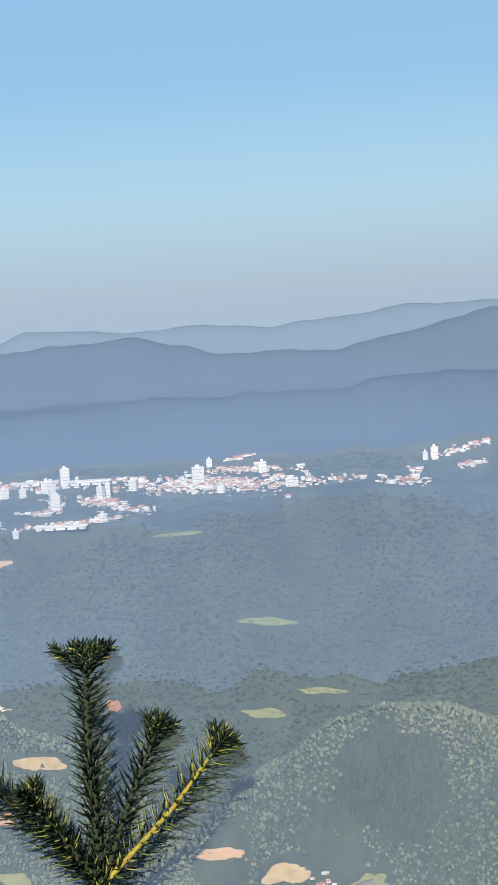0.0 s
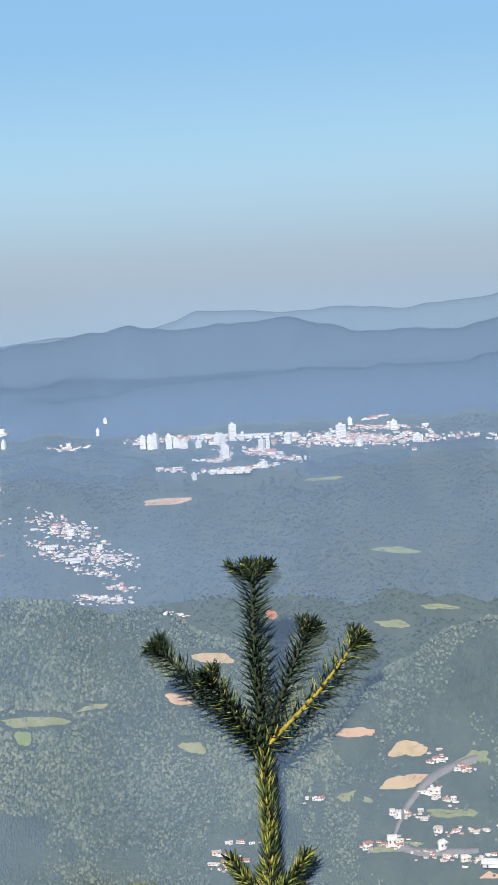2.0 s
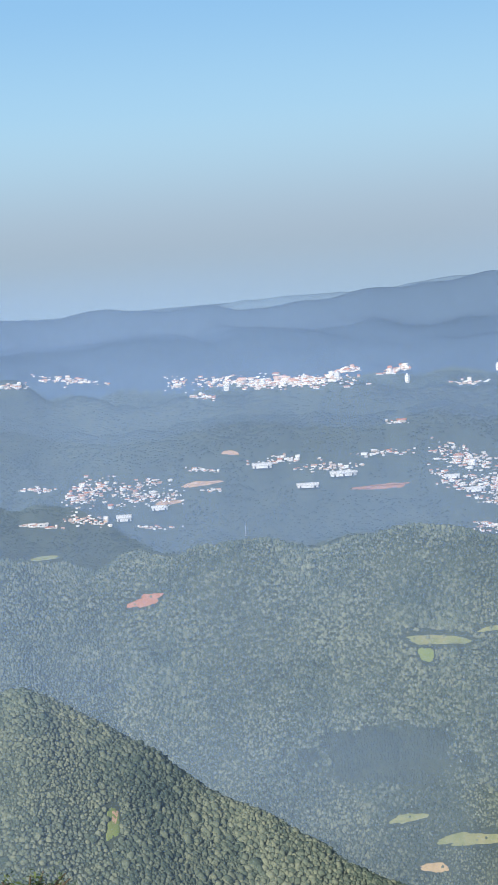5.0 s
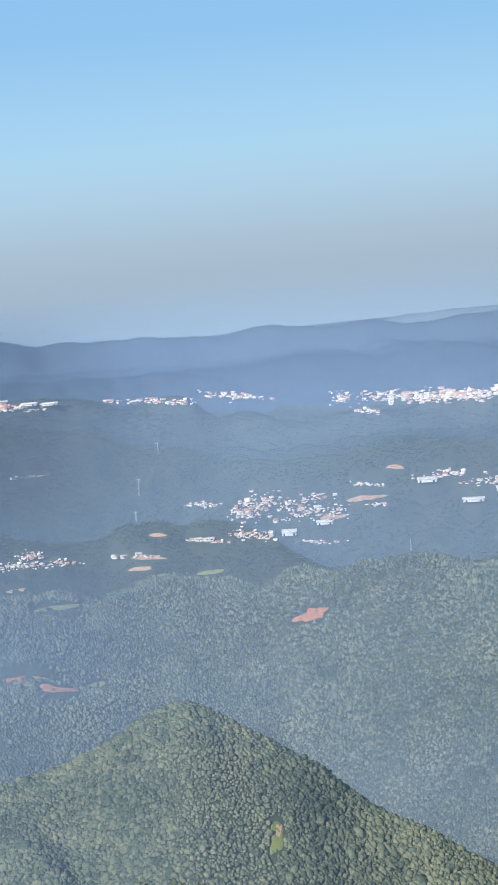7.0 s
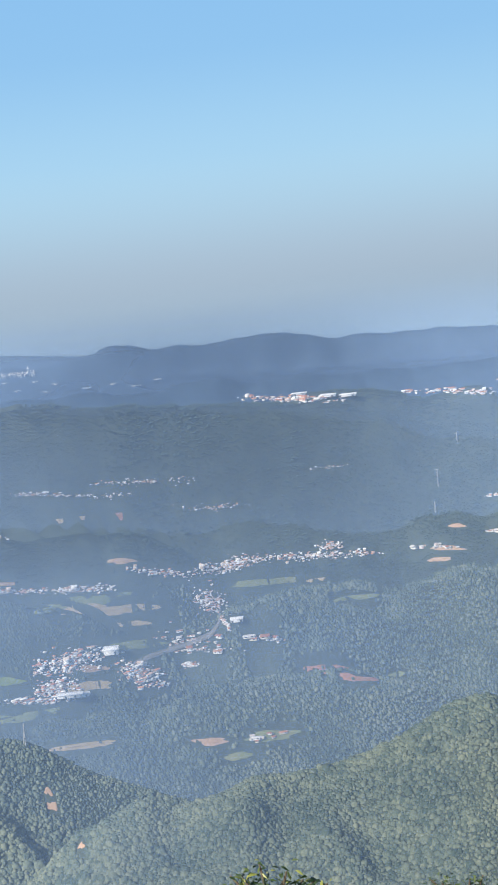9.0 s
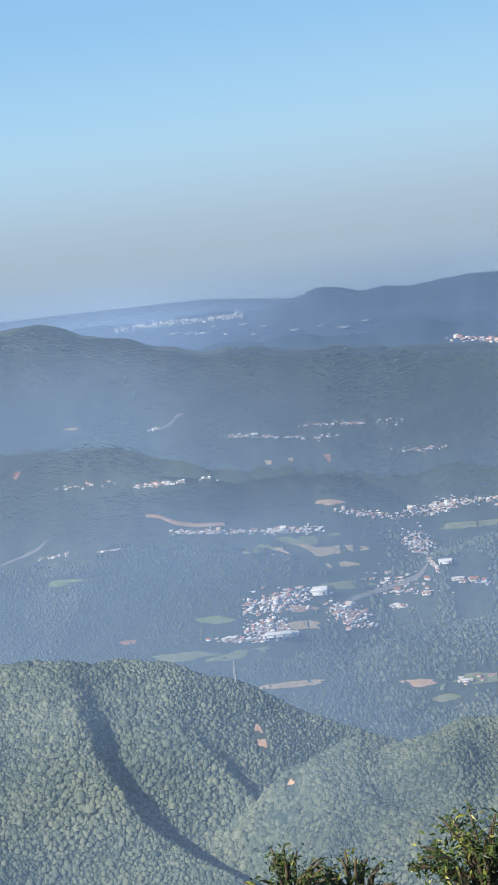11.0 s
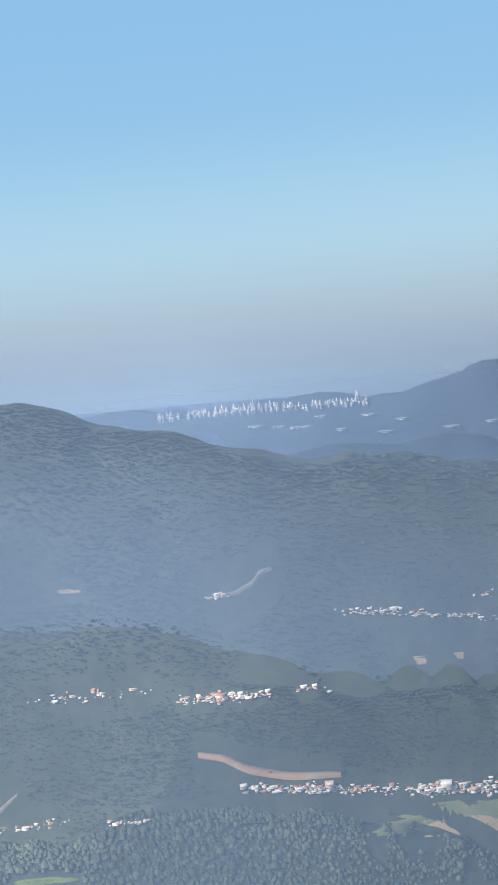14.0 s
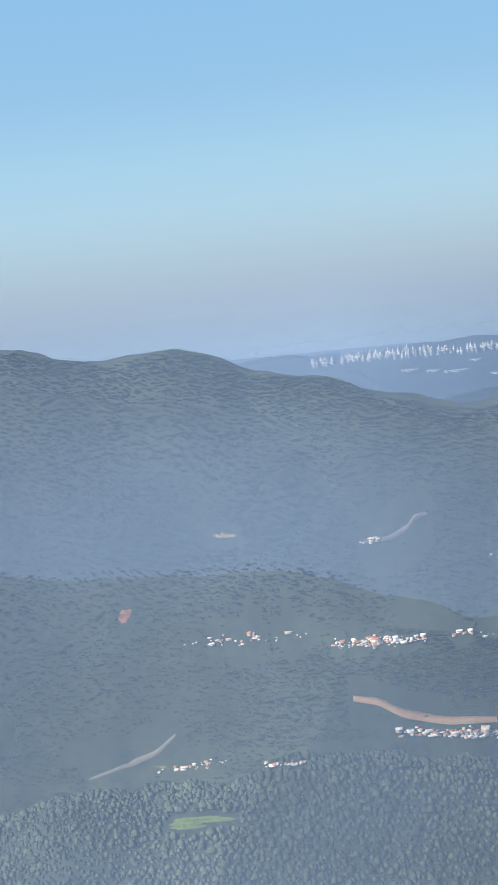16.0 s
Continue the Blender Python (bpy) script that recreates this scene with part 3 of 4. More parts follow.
GRASS_FIELDS = [
    (7.21, -14.48, 0.54, 0.20), (-0.08, -8.17, 0.85, 0.19), (2.30, -5.67, 0.77, 0.06), (1.83, -16.33, 0.67, 0.19), (-2.50, -15.23, 0.77, 0.42),
    (-1.66, -16.96, 1.16, 0.19), (0.54, -18.01, 1.16, 0.15), (0.01, -10.67, 0.77, 0.17), (-1.36, -10.15, 0.77, 0.15), (12.44, -13.20, 1.22, 0.16),
    (14.09, -19.36, 0.61, 0.18), (11.22, -20.10, 1.42, 0.18), (7.63, -19.48, 1.22, 0.18), (14.05, -19.37, 0.81, 0.16), (12.02, -20.04, 1.01, 0.18),
    (10.40, -12.89, 0.61, 0.14), (31.01, -13.00, 0.41, 0.14), (35.78, -14.71, 0.91, 0.20), (26.57, -9.44, 0.61, 0.10), (35.75, -14.72, 0.91, 0.18),
    (37.06, -15.33, 0.51, 0.14), (41.97, -9.30, 1.42, 0.20), (40.31, -11.05, 0.81, 0.14), (35.38, -9.34, 1.42, 0.14),
]
GRASS_FIELDS += [
    (44.27, -13.06, 1.22, 0.18), (32.21, -10.17, 0.91, 0.10), (46.32, -12.90, 1.22, 0.16), (42.62, -9.20, 0.68, 0.09), (51.28, -8.83, 0.34, 0.08),
    (52.51, -8.31, 0.56, 0.08),
]
RED_SOIL_FIELDS = [
    (4.24, -10.21, 0.23, 0.19), (14.14, -7.68, 1.26, 0.10), (22.98, -11.17, 0.61, 0.30), (33.63, -12.59, 0.91, 0.24), (32.44, -12.97, 0.61, 0.24),
    (48.37, -12.17, 0.32, 0.10), (40.51, -6.45, 0.28, 0.14), (51.61, -5.76, 0.15, 0.19),
]
MEADOW_FIELDS = [
    (12.99, -13.76, 0.28, 0.26), (24.96, -18.89, 0.30, 0.61), (45.15, -11.75, 0.61, 0.14), (50.35, -9.73, 0.62, 0.08), (50.57, -9.82, 0.41, 0.06),
]

# ---- fields, clearings and roads, laid on the ground ----
cleared = []  # turn, distance, half widths: where no tree grows


def field(name, mat, t, el, wide, high, label):
    rm = meet(t, el)[0]
    if not np.isfinite(rm):
        return
    n = 8
    a = np.linspace(0, 2 * math.pi, 41)[:-1]
    skew = 0.9 * math.sin(t * 37 + el * 11)
    edge = (np.abs(np.cos(a)) ** 3.5 + np.abs(np.sin(a)) ** 3.5) ** (-1 / 3.5) * (1 + 0.38 * fbm(np.cos(a) * 1.2 + t * 3.7, np.sin(a) * 1.2 + el * 5.3, 4, 9))
    rim = np.linspace(0, 1, n)[:, None] * edge[None]
    tt, ee = t + wide * 0.9 * rim * (np.cos(a) + skew * 0.5 * np.sin(a)), el + high * rim * np.sin(a)
    lo, hi = np.full(tt.shape, rm - 2.2), np.full(tt.shape, rm + 2.2)
    for _ in range(9):
        mid = (lo + hi) / 2
        below = np.degrees(np.arctan2(height(tt, mid), mid)) < ee
        lo, hi = np.where(below, mid, lo), np.where(below, hi, mid)
    rr = (lo + hi) / 2
    cleared.extend((p, q, 0.9 * wide / n + 0.03, 0.08 + (rr.max() - rr.min()) / n) for p, q in zip(tt[1::2, ::2].ravel(), rr[1::2, ::2].ravel()))
    top = spot(tt, rr, 0.035)
    top[-1, :, 2] -= 0.06  # the edge turns down into the ground
    v = top.reshape(-1, 3)
    i = np.arange(n - 1)[:, None] * 40 + np.arange(40)[None]
    j = np.arange(n - 1)[:, None] * 40 + (np.arange(40)[None] + 1) % 40
    f = np.stack([i, j, j + 40, i + 40], -1).reshape(-1, 4)
    tagged(mesh_of(name, v, f[:, ::-1], mat, smooth=True), label, "field", kind="structure")


def road(points, width, label, mat=None, name="road"):
    ts, els = np.array(points).T
    u = np.linspace(0, 1, 8 * len(ts))
    c = np.linspace(0, 1, len(ts))
    t, el = np.interp(u, c, ts), np.interp(u, c, els)
    for _ in range(4):
        t[1:-1], el[1:-1] = (t[:-2] + 2 * t[1:-1] + t[2:]) / 4, (el[:-2] + 2 * el[1:-1] + el[2:]) / 4
    r = meet(t, el)
    p = spot(t, r)
    d = np.gradient(p[:, :2], axis=0)
    d /= np.linalg.norm(d, axis=1)[:, None] + 1e-9
    side = np.stack([-d[:, 1], d[:, 0]], -1) * width / 2 * np.sqrt(np.sin(math.pi * (0.04 + 0.92 * u)))[:, None] * (1 + 0.2 * fbm(u * 9, u * 0 + width, 3, 4))[:, None]
    rows = []
    for s, drop in ((-1, 0.0), (-0.95, 0.07), (0.95, 0.07), (1, 0.0)):
        q = p.copy()
        q[:, :2] += side * s
        tt, rr = np.degrees(np.arctan2(-q[:, 0], q[:, 1])), np.hypot(q[:, 0], q[:, 1])
        q[:, 2] = np.maximum(height(tt, rr), p[:, 2] - 0.05) + drop
        rows.append(q)
        cleared.extend((a, b, 0.12, 0.25) for a, b in zip(tt[::2], rr[::2]))
    tagged(mesh_of(name, np.concatenate(rows), sheet(4, len(u)), mat or ASPHALT, smooth=True), label, name.split("_")[-1], kind="structure")


for name, mat, rows, label in (("straw_field", STRAW, STRAW_FIELDS, "ploughed straw-coloured field between the woods"), ("bare_soil", SOIL, SOIL_FIELDS, "bare orange-brown earth cut into the slope"),
                               ("pasture", GRASS, GRASS_FIELDS, "mown green pasture among the trees"), ("red_clearing", RED_SOIL, RED_SOIL_FIELDS, "red earth clearing in the woods"),
                               ("meadow", MEADOW, MEADOW_FIELDS, "bright green meadow on the hillside")):
    for t, el, wide, high in rows:
        field(name, mat, t, el, wide * (1.1 if 34 < t < 48 else 0.8 if name == "pasture" else 0.95), high * (0.95 if el < -13 or 34 < t < 48 else 0.7), label)
road([(-2.6, -15.2), (-2.01, -15.41), (-1.22, -15.76), (-0.62, -16.21), (0.0, -16.93), (0.32, -17.56), (0.44, -18.01), (-0.6, -18.3), (-2.5, -18.2)], 0.16, "pale asphalt road winding through the valley farms")
road([(37.19, -9.51), (37.14, -10.02), (37.24, -10.62), (37.62, -11.08), (38.89, -11.36), (40.17, -11.63), (40.7, -11.91), (40.69, -12.17), (40.1, -12.54)], 0.15, "pale road curving through the small town")

road([(47.2, -7.78), (46.7, -7.9), (46.2, -8.2), (45.4, -8.38), (44.4, -8.42)], 0.09, "bare brown earth bank curving round a wooded hill", SOIL, "earth_bank")
road([(46.7, -4.76), (46.2, -4.74), (45.8, -4.55), (45.66, -4.36), (45.4, -4.3)], 0.025, "pale track winding up the wooded mountain")
road([(52.6, -8.9), (51.9, -8.72), (51.2, -8.5), (50.8, -8.2)], 0.035, "pale track climbing between wooded hills")


# ---- towns ----
rng = np.random.default_rng(4)
GABLE_V = np.array([(-1, -1, 0), (1, -1, 0), (1, 1, 0), (-1, 1, 0), (-1, -1, 1), (1, -1, 1), (1, 1, 1), (-1, 1, 1), (-1, 0, 1.45), (1, 0, 1.45)], float)
WALL_F = [(0, 1, 5), (0, 5, 4), (1, 2, 6), (1, 6, 5), (2, 3, 7), (2, 7, 6), (3, 0, 4), (3, 4, 7), (4, 8, 7), (5, 6, 9)]
ROOF_V = np.array([(-1.15, -1.25, 0.93), (1.15, -1.25, 0.93), (1.15, 0, 1.52), (-1.15, 0, 1.52), (1.15, 1.25, 0.93), (-1.15, 1.25, 0.93),
                   (-1.15, -1.25, 0.86), (1.15, -1.25, 0.86), (1.15, 1.25, 0.86), (-1.15, 1.25, 0.86)], float)
ROOF_F = [(0, 1, 2), (0, 2, 3), (3, 2, 4), (3, 4, 5), (0, 6, 7), (0, 7, 1), (5, 4, 8), (5, 8, 9), (0, 3, 6), (1, 7, 2), (3, 5, 9), (2, 8, 4)]


def homes(rows, size, more=3.4):
    """Places, turns and sizes for the houses of one town, by strips."""
    out = []
    for t0, e0, t1, e1, w, n in rows:
        n = int(n * more)
        u = 0.5 + 0.6 * (rng.random(n) + rng.random(n) - 1)
        t, el = t0 + (t1 - t0) * u, e0 + (e1 - e0) * u + rng.normal(0, w * 0.33, n)
        r = meet(t, el)
        for a, b in zip(t, r):
            if np.isfinite(b):
                s = size * math.exp(rng.normal(-0.1, 0.38))
                out.append((a, b, s * rng.uniform(0.9, 2.0), s * rng.uniform(0.7, 1.1), s * rng.uniform(0.32, 0.6) * (1.8 if rng.random() < 0.1 else 1), radians(a) + rng.normal(0, 0.5)))
                cleared.append((a, b, math.degrees(s * 1.4 / b), s * 2.2))
    return out


def place(t, r):
    return Vector(spot(t, r))


def joined_town(name, rows, size, label, more=3.2):
    """Houses too many and too small to tell apart one by one."""
    v, f, idx, n = [], [], [], 0
    for t, r, w, d, h, turn in homes(rows, size, more):
        p, c, s = spot(t, r), math.cos(turn), math.sin(turn)
        for shape, faces, k in ((GABLE_V, WALL_F, 0), (ROOF_V, ROOF_F, 1)):
            q = shape * (w / 2, d / 2, h)
            q = np.stack([q[:, 0] * c - q[:, 1] * s, q[:, 0] * s + q[:, 1] * c, q[:, 2]], -1) + p - (0, 0, 0.03)
            v.append(q)
            f.append(np.array(faces) + n)
            idx += [k] * len(faces)
            n += len(q)
    tagged(mesh_of(name, np.concatenate(v), np.concatenate(f), [HOUSE_WALL, HOUSE_ROOF], index=idx), label, "town houses", kind="stuff")


def unit_house():
    w = mesh_of("wall", GABLE_V * (0.5, 0.5, 1), WALL_F, HOUSE_WALL_EACH)
    r = mesh_of("roof", ROOF_V * (0.5, 0.5, 1), ROOF_F, HOUSE_ROOF_EACH)
    return w, r


house_wall, house_roof = unit_house()
WIN = np.array([(x, y, z) for z in (0.35, 0.7) for y in (-0.02, 0.02) for x in (-0.09, 0.09)], float)
BOX_F = [(0, 1, 3, 2), (4, 6, 7, 5), (0, 4, 5, 1), (2, 3, 7, 6), (0, 2, 6, 4), (1, 5, 7, 3)]
house_window = mesh_of("window", WIN, BOX_F, GLASS)


def single_houses(rows, size, label, group, more=1.1):
    for t, r, w, d, h, turn in homes(rows, size, more):
        base = tagged(new("house"), label, "house", group)
        base.location, base.rotation_euler = place(t, r) - Vector((0, 0, 0.04)), (0, 0, turn)
        for source in (house_wall, house_roof):
            part = new(source.name, source.data)
            part.parent, part.scale = base, (w, d, h)
        for x, y, q in ((-0.25, -0.5, 0), (0.25, -0.5, 0), (-0.25, 0.5, 0), (0.25, 0.5, 0)):
            part = new("window", house_window.data)
            part.parent, part.location, part.scale = base, (x * w, y * d, 0.1 * h), (w, d, h)


def box(name, mat, x, y, z, parent, bevel=0.0):
    bm = bmesh.new()
    bmesh.ops.create_cube(bm, size=1)
    bmesh.ops.scale(bm, vec=(x[1] - x[0], y[1] - y[0], z[1] - z[0]), verts=bm.verts)
    bmesh.ops.translate(bm, vec=((x[0] + x[1]) / 2, (y[0] + y[1]) / 2, (z[0] + z[1]) / 2), verts=bm.verts)
    if bevel:
        bmesh.ops.bevel(bm, geom=bm.edges[:], offset=bevel, segments=1, affect="EDGES")
    me = bpy.data.meshes.new(name)
    bm.to_mesh(me)
    bm.free()
    me.materials.append(mat)
    ob = new(name, me)
    ob.parent = parent
    return ob


def tower(t, el, w, d, h, label, group="city towers", mat=None):
    """A block of flats: body, roof slab, lift house, a strip of windows for each storey on each face."""
    r = meet(t, el)[0]
    if not np.isfinite(r):
        return
    base = tagged(new("apartment_block"), label, "building", group)
    base.location, base.rotation_euler = place(t, r) - Vector((0, 0, 0.06)), (0, 0, radians(t) + rng.uniform(-0.5, 0.5))
    cleared.append((t, r, math.degrees(w / r), d))
    box("body", mat or WHITE_WALL, (-w / 2, w / 2), (-d / 2, d / 2), (0, h), base)
    box("roof", METAL_ROOF, (-w / 2 - 0.015, w / 2 + 0.015), (-d / 2 - 0.015, d / 2 + 0.015), (h, h + 0.04), base)
    box("lift_house", WHITE_WALL, (-w * 0.2, w * 0.15), (-d * 0.2, d * 0.2), (h + 0.04, h + 0.16), base)
    storeys = max(3, int(h / 0.15)) if mat is None else 0
    for k in range(storeys):
        z = h * (k + 0.45) / storeys
        for y in (-d / 2, d / 2):
            box("window_strip", WINDOW_BAND, (-w * 0.4, w * 0.4), (y - 0.008, y + 0.008), (z, z + 0.03), base)


def shed(t, el, w, d, h, label, roof=None):
    """A long low hall with a shallow gabled roof and a loading door."""
    r = meet(t, el)[0]
    if not np.isfinite(r):
        return
    base = tagged(new("warehouse"), label, "warehouse", "warehouses in the valley")
    base.location, base.rotation_euler = place(t, r) - Vector((0, 0, 0.05)), (0, 0, radians(t) + rng.uniform(-0.2, 0.2))
    cleared.append((t, r, math.degrees(w * 0.6 / r), d * 0.7))
    wall = mesh_of("wall", GABLE_V * (w / 2, d / 2, h) * (1, 1, 0.9), WALL_F, WHITE_WALL, base)
    top = mesh_of("roof", ROOF_V * (w / 2.1, d / 2.1, h * 0.9), ROOF_F, roof or METAL_ROOF, base)
    for x in np.linspace(-0.35, 0.35, max(2, int(w / 0.5))):
        box("loading_door", GLASS, (x * w - 0.05, x * w + 0.05), (-d / 2 - 0.012, -d / 2 + 0.01), (0, h * 0.55), base)


joined_town("city_houses", CITY, 0.115, "dense white city of low houses in the valley", 3.6)
joined_town("city_houses_east", CITY_RIGHT, 0.12, "scattered white houses at the edge of the city")
joined_town("city_houses_west", CITY_LEFT, 0.12, "white suburbs strung along the far valley")
joined_town("hillside_town", TOWN_A, 0.11, "white houses with pale roofs on a hillside", 3.2)
joined_town("factory_town", TOWN_B, 0.11, "white houses and factories among dark woods")
joined_town("hamlets", HAMLETS, 0.055, "small white houses strung along country roads", 4.0)
joined_town("valley_town", VALLEY_TOWN, 0.075, "white houses with red roofs along the valley road", 6.0)
single_houses(FARMS, 0.19, "white farmhouse with a red-brown tiled roof beside the fields", "farmhouses in the valley", 1.7)
single_houses(NEAR_TOWN[:2], 0.12, "small plastered town house with a tiled roof", "houses of the small town")
joined_town("small_town", NEAR_TOWN[2:], 0.1, "plastered houses with tiled roofs beside the fields", 7.0)

for t, el, w, h in ((8.38, -4.29, 0.4, 1.0), (8.14, -4.33, 0.4, 1.1), (7.96, -4.31, 0.45, 1.15), (7.48, -4.34, 0.45, 1.1), (7.24, -4.31, 0.5, 0.7), (7.0, -4.35, 0.6, 0.6), (6.48, -4.37, 0.4, 0.6),
                    (5.81, -4.28, 0.6, 0.8), (5.68, -4.33, 0.5, 0.9), (5.29, -4.17, 0.55, 1.3), (5.63, -4.81, 0.35, 1.4), (5.5, -4.82, 0.4, 1.1), (4.3, -4.57, 0.4, 0.9), (4.09, -4.58, 0.3, 1.1),
                    (3.39, -4.37, 0.5, 0.7), (1.58, -4.31, 0.75, 1.15), (-1.04, -4.52, 0.8, 0.55), (-0.23, -4.08, 0.5, 0.7), (4.26, -5.16, 0.5, 0.5), (1.25, -3.85, 0.35, 0.5), (6.66, -5.45, 0.25, 0.45), (2.0, -4.33, 0.4, 0.5)):
    tower(t, el, w * 0.8, 0.3, h * 0.75, "pale plastered apartment tower among low houses")
for t, el, w, h in ((-5.05, -3.95, 0.45, 0.7), (-4.8, -4.0, 0.3, 0.5), (9.9, -3.75, 0.22, 0.5), (9.63, -3.35, 0.25, 0.35), (13.1, -4.0, 0.3, 0.6), (15.6, -3.75, 0.4, 0.55), (16.8, -3.75, 0.4, 0.5), (18.3, -3.85, 0.45, 0.5), (19.6, -3.9, 0.4, 0.45)):
    tower(t, el, w * 0.8, 0.25, h * 0.75, "pale apartment block at the edge of the city")
for t, el, w, d, h in ((6.1, -4.05, 2.2, 0.5, 0.16), (4.7, -4.12, 2.4, 0.6, 0.2), (5.4, -5.3, 2.4, 0.4, 0.18), (16.9, -7.55, 1.3, 0.5, 0.22), (15.6, -7.2, 1.6, 0.6, 0.25), (18.5, -6.75, 1.2, 0.5, 0.25),
                       (10.9, -8.0, 1.1, 0.5, 0.22), (11.7, -7.5, 0.9, 0.4, 0.2), (22.3, -8.0, 1.0, 0.5, 0.22), (23.6, -8.3, 0.9, 0.6, 0.3), (43.2, -12.55, 2.2, 0.5, 0.2), (41.3, -11.25, 1.0, 0.5, 0.35), (42.6, -12.6, 1.2, 0.4, 0.18),
                       (36.6, -10.6, 0.7, 0.4, 0.22), (-3.2, -18.6, 1.8, 0.8, 0.3), (33.7, -2.75, 1.5, 0.5, 0.16), (32.6, -2.9, 1.2, 0.5, 0.16), (31.9, -2.95, 1.3, 0.5, 0.16)):
    shed(t, el, w, d, h, "long white hall with a pale metal roof")
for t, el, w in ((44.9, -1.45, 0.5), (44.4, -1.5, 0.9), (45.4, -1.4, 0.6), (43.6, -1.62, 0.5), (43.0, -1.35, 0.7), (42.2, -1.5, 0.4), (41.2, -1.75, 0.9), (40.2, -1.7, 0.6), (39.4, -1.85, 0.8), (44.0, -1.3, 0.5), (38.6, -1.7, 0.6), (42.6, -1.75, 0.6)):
    shed(t, el, w, 0.25, 0.07, "far pale hall on the coastal plain", HAZED_PAINT)
for o in (house_wall, house_roof, house_window):
    bpy.data.objects.remove(o)

# the pale towers of the city on the coast, haze put into their wall colour
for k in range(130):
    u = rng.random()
    tower(47.5 - 4.6 * u, -1.02 - 0.1 * rng.random() - 0.06 * abs(u - 0.4), rng.uniform(0.05, 0.1), 0.08, 0.13 * math.exp(rng.normal(0, 0.35)), "pale tower of a far seaside city", "seaside towers", HAZED_PAINT)

# ---- the woods ----
def dome(seed, sides, levels):
    """A lumpy rounded crown seen from above: rings of points and a top. levels: breadth and height of each ring."""
    r = np.random.default_rng(seed)
    v, f, rings = [], [], len(levels)
    for k, (rad, up) in enumerate(levels):
        a = np.arange(sides) * 2 * math.pi / sides + 0.5 * k + r.uniform(-0.25, 0.25, sides)
        rad = rad * r.uniform(0.6, 1.4, sides)
        v += list(zip(np.cos(a) * rad, np.sin(a) * rad, up + r.uniform(-0.22, 0.22, sides)))
        for i in range(sides):
            j = (i + 1) % sides
            if k + 1 < rings:
                f += [(k * sides + i, k * sides + j, (k + 1) * sides + i), (k * sides + j, (k + 1) * sides + j, (k + 1) * sides + i)]
            else:
                f.append((k * sides + i, k * sides + j, rings * sides))
    v.append((r.uniform(-0.25, 0.25), r.uniform(-0.25, 0.25), 0.85))
    return np.array(v), np.array(f)


FULL = [dome(k, 5, ((1.0, -0.6), (0.8, 0.4))) for k in range(16)]
MIDDLE = [dome(k + 40, 4, ((1.0, -0.6), (0.75, 0.45))) for k in range(12)]
SPARE = [dome(k + 20, 5, ((1.0, -0.7),)) for k in range(8)]
CLEAR = np.array(cleared)


def free_ground(t, r):
    order = np.argsort(t)
    ts, rs, ok = t[order], r[order], np.ones(len(t), bool)
    for (a, b, w, d), i, j in zip(CLEAR, np.searchsorted(ts, CLEAR[:, 0] - CLEAR[:, 2]), np.searchsorted(ts, CLEAR[:, 0] + CLEAR[:, 2])):
        if j > i:
            ok[i:j] &= ((ts[i:j] - a) / w) ** 2 + ((rs[i:j] - b) / d) ** 2 > 1
    out = np.empty(len(t), bool)
    out[order] = ok
    return out


def in_sight(t, r):
    """Leaves out the far sides of the hills."""
    steps = np.linspace(0.5, 0.985, 30)
    up = (quick_height(t[:, None], r[:, None] * steps) / (r[:, None] * steps)).max(1)
    return quick_height(t, r) / r > up - 0.012


# dense dark plantations on the hills: turn, elevation, half width, half height (degrees)
PLANTED = ((-3.1, -12.6, 1.3, 1.3), (14.4, -17.2, 2.6, 0.9), (4.4, -17.3, 0.9, 0.6))


def planted(t, r):
    """The edges fray: single trees stand on either side."""
    el = np.degrees(np.arctan2(quick_height(t, r), r))
    fray = 0.3 * fbm(t * 1.3, el * 1.7, 3, 31) + 0.25 * lattice(np.floor(t * 977), np.floor(r * 631), 3)
    return np.any([np.hypot((t - a) / w, (el - b) / h) < 1 + fray for a, b, w, h in PLANTED], axis=0)


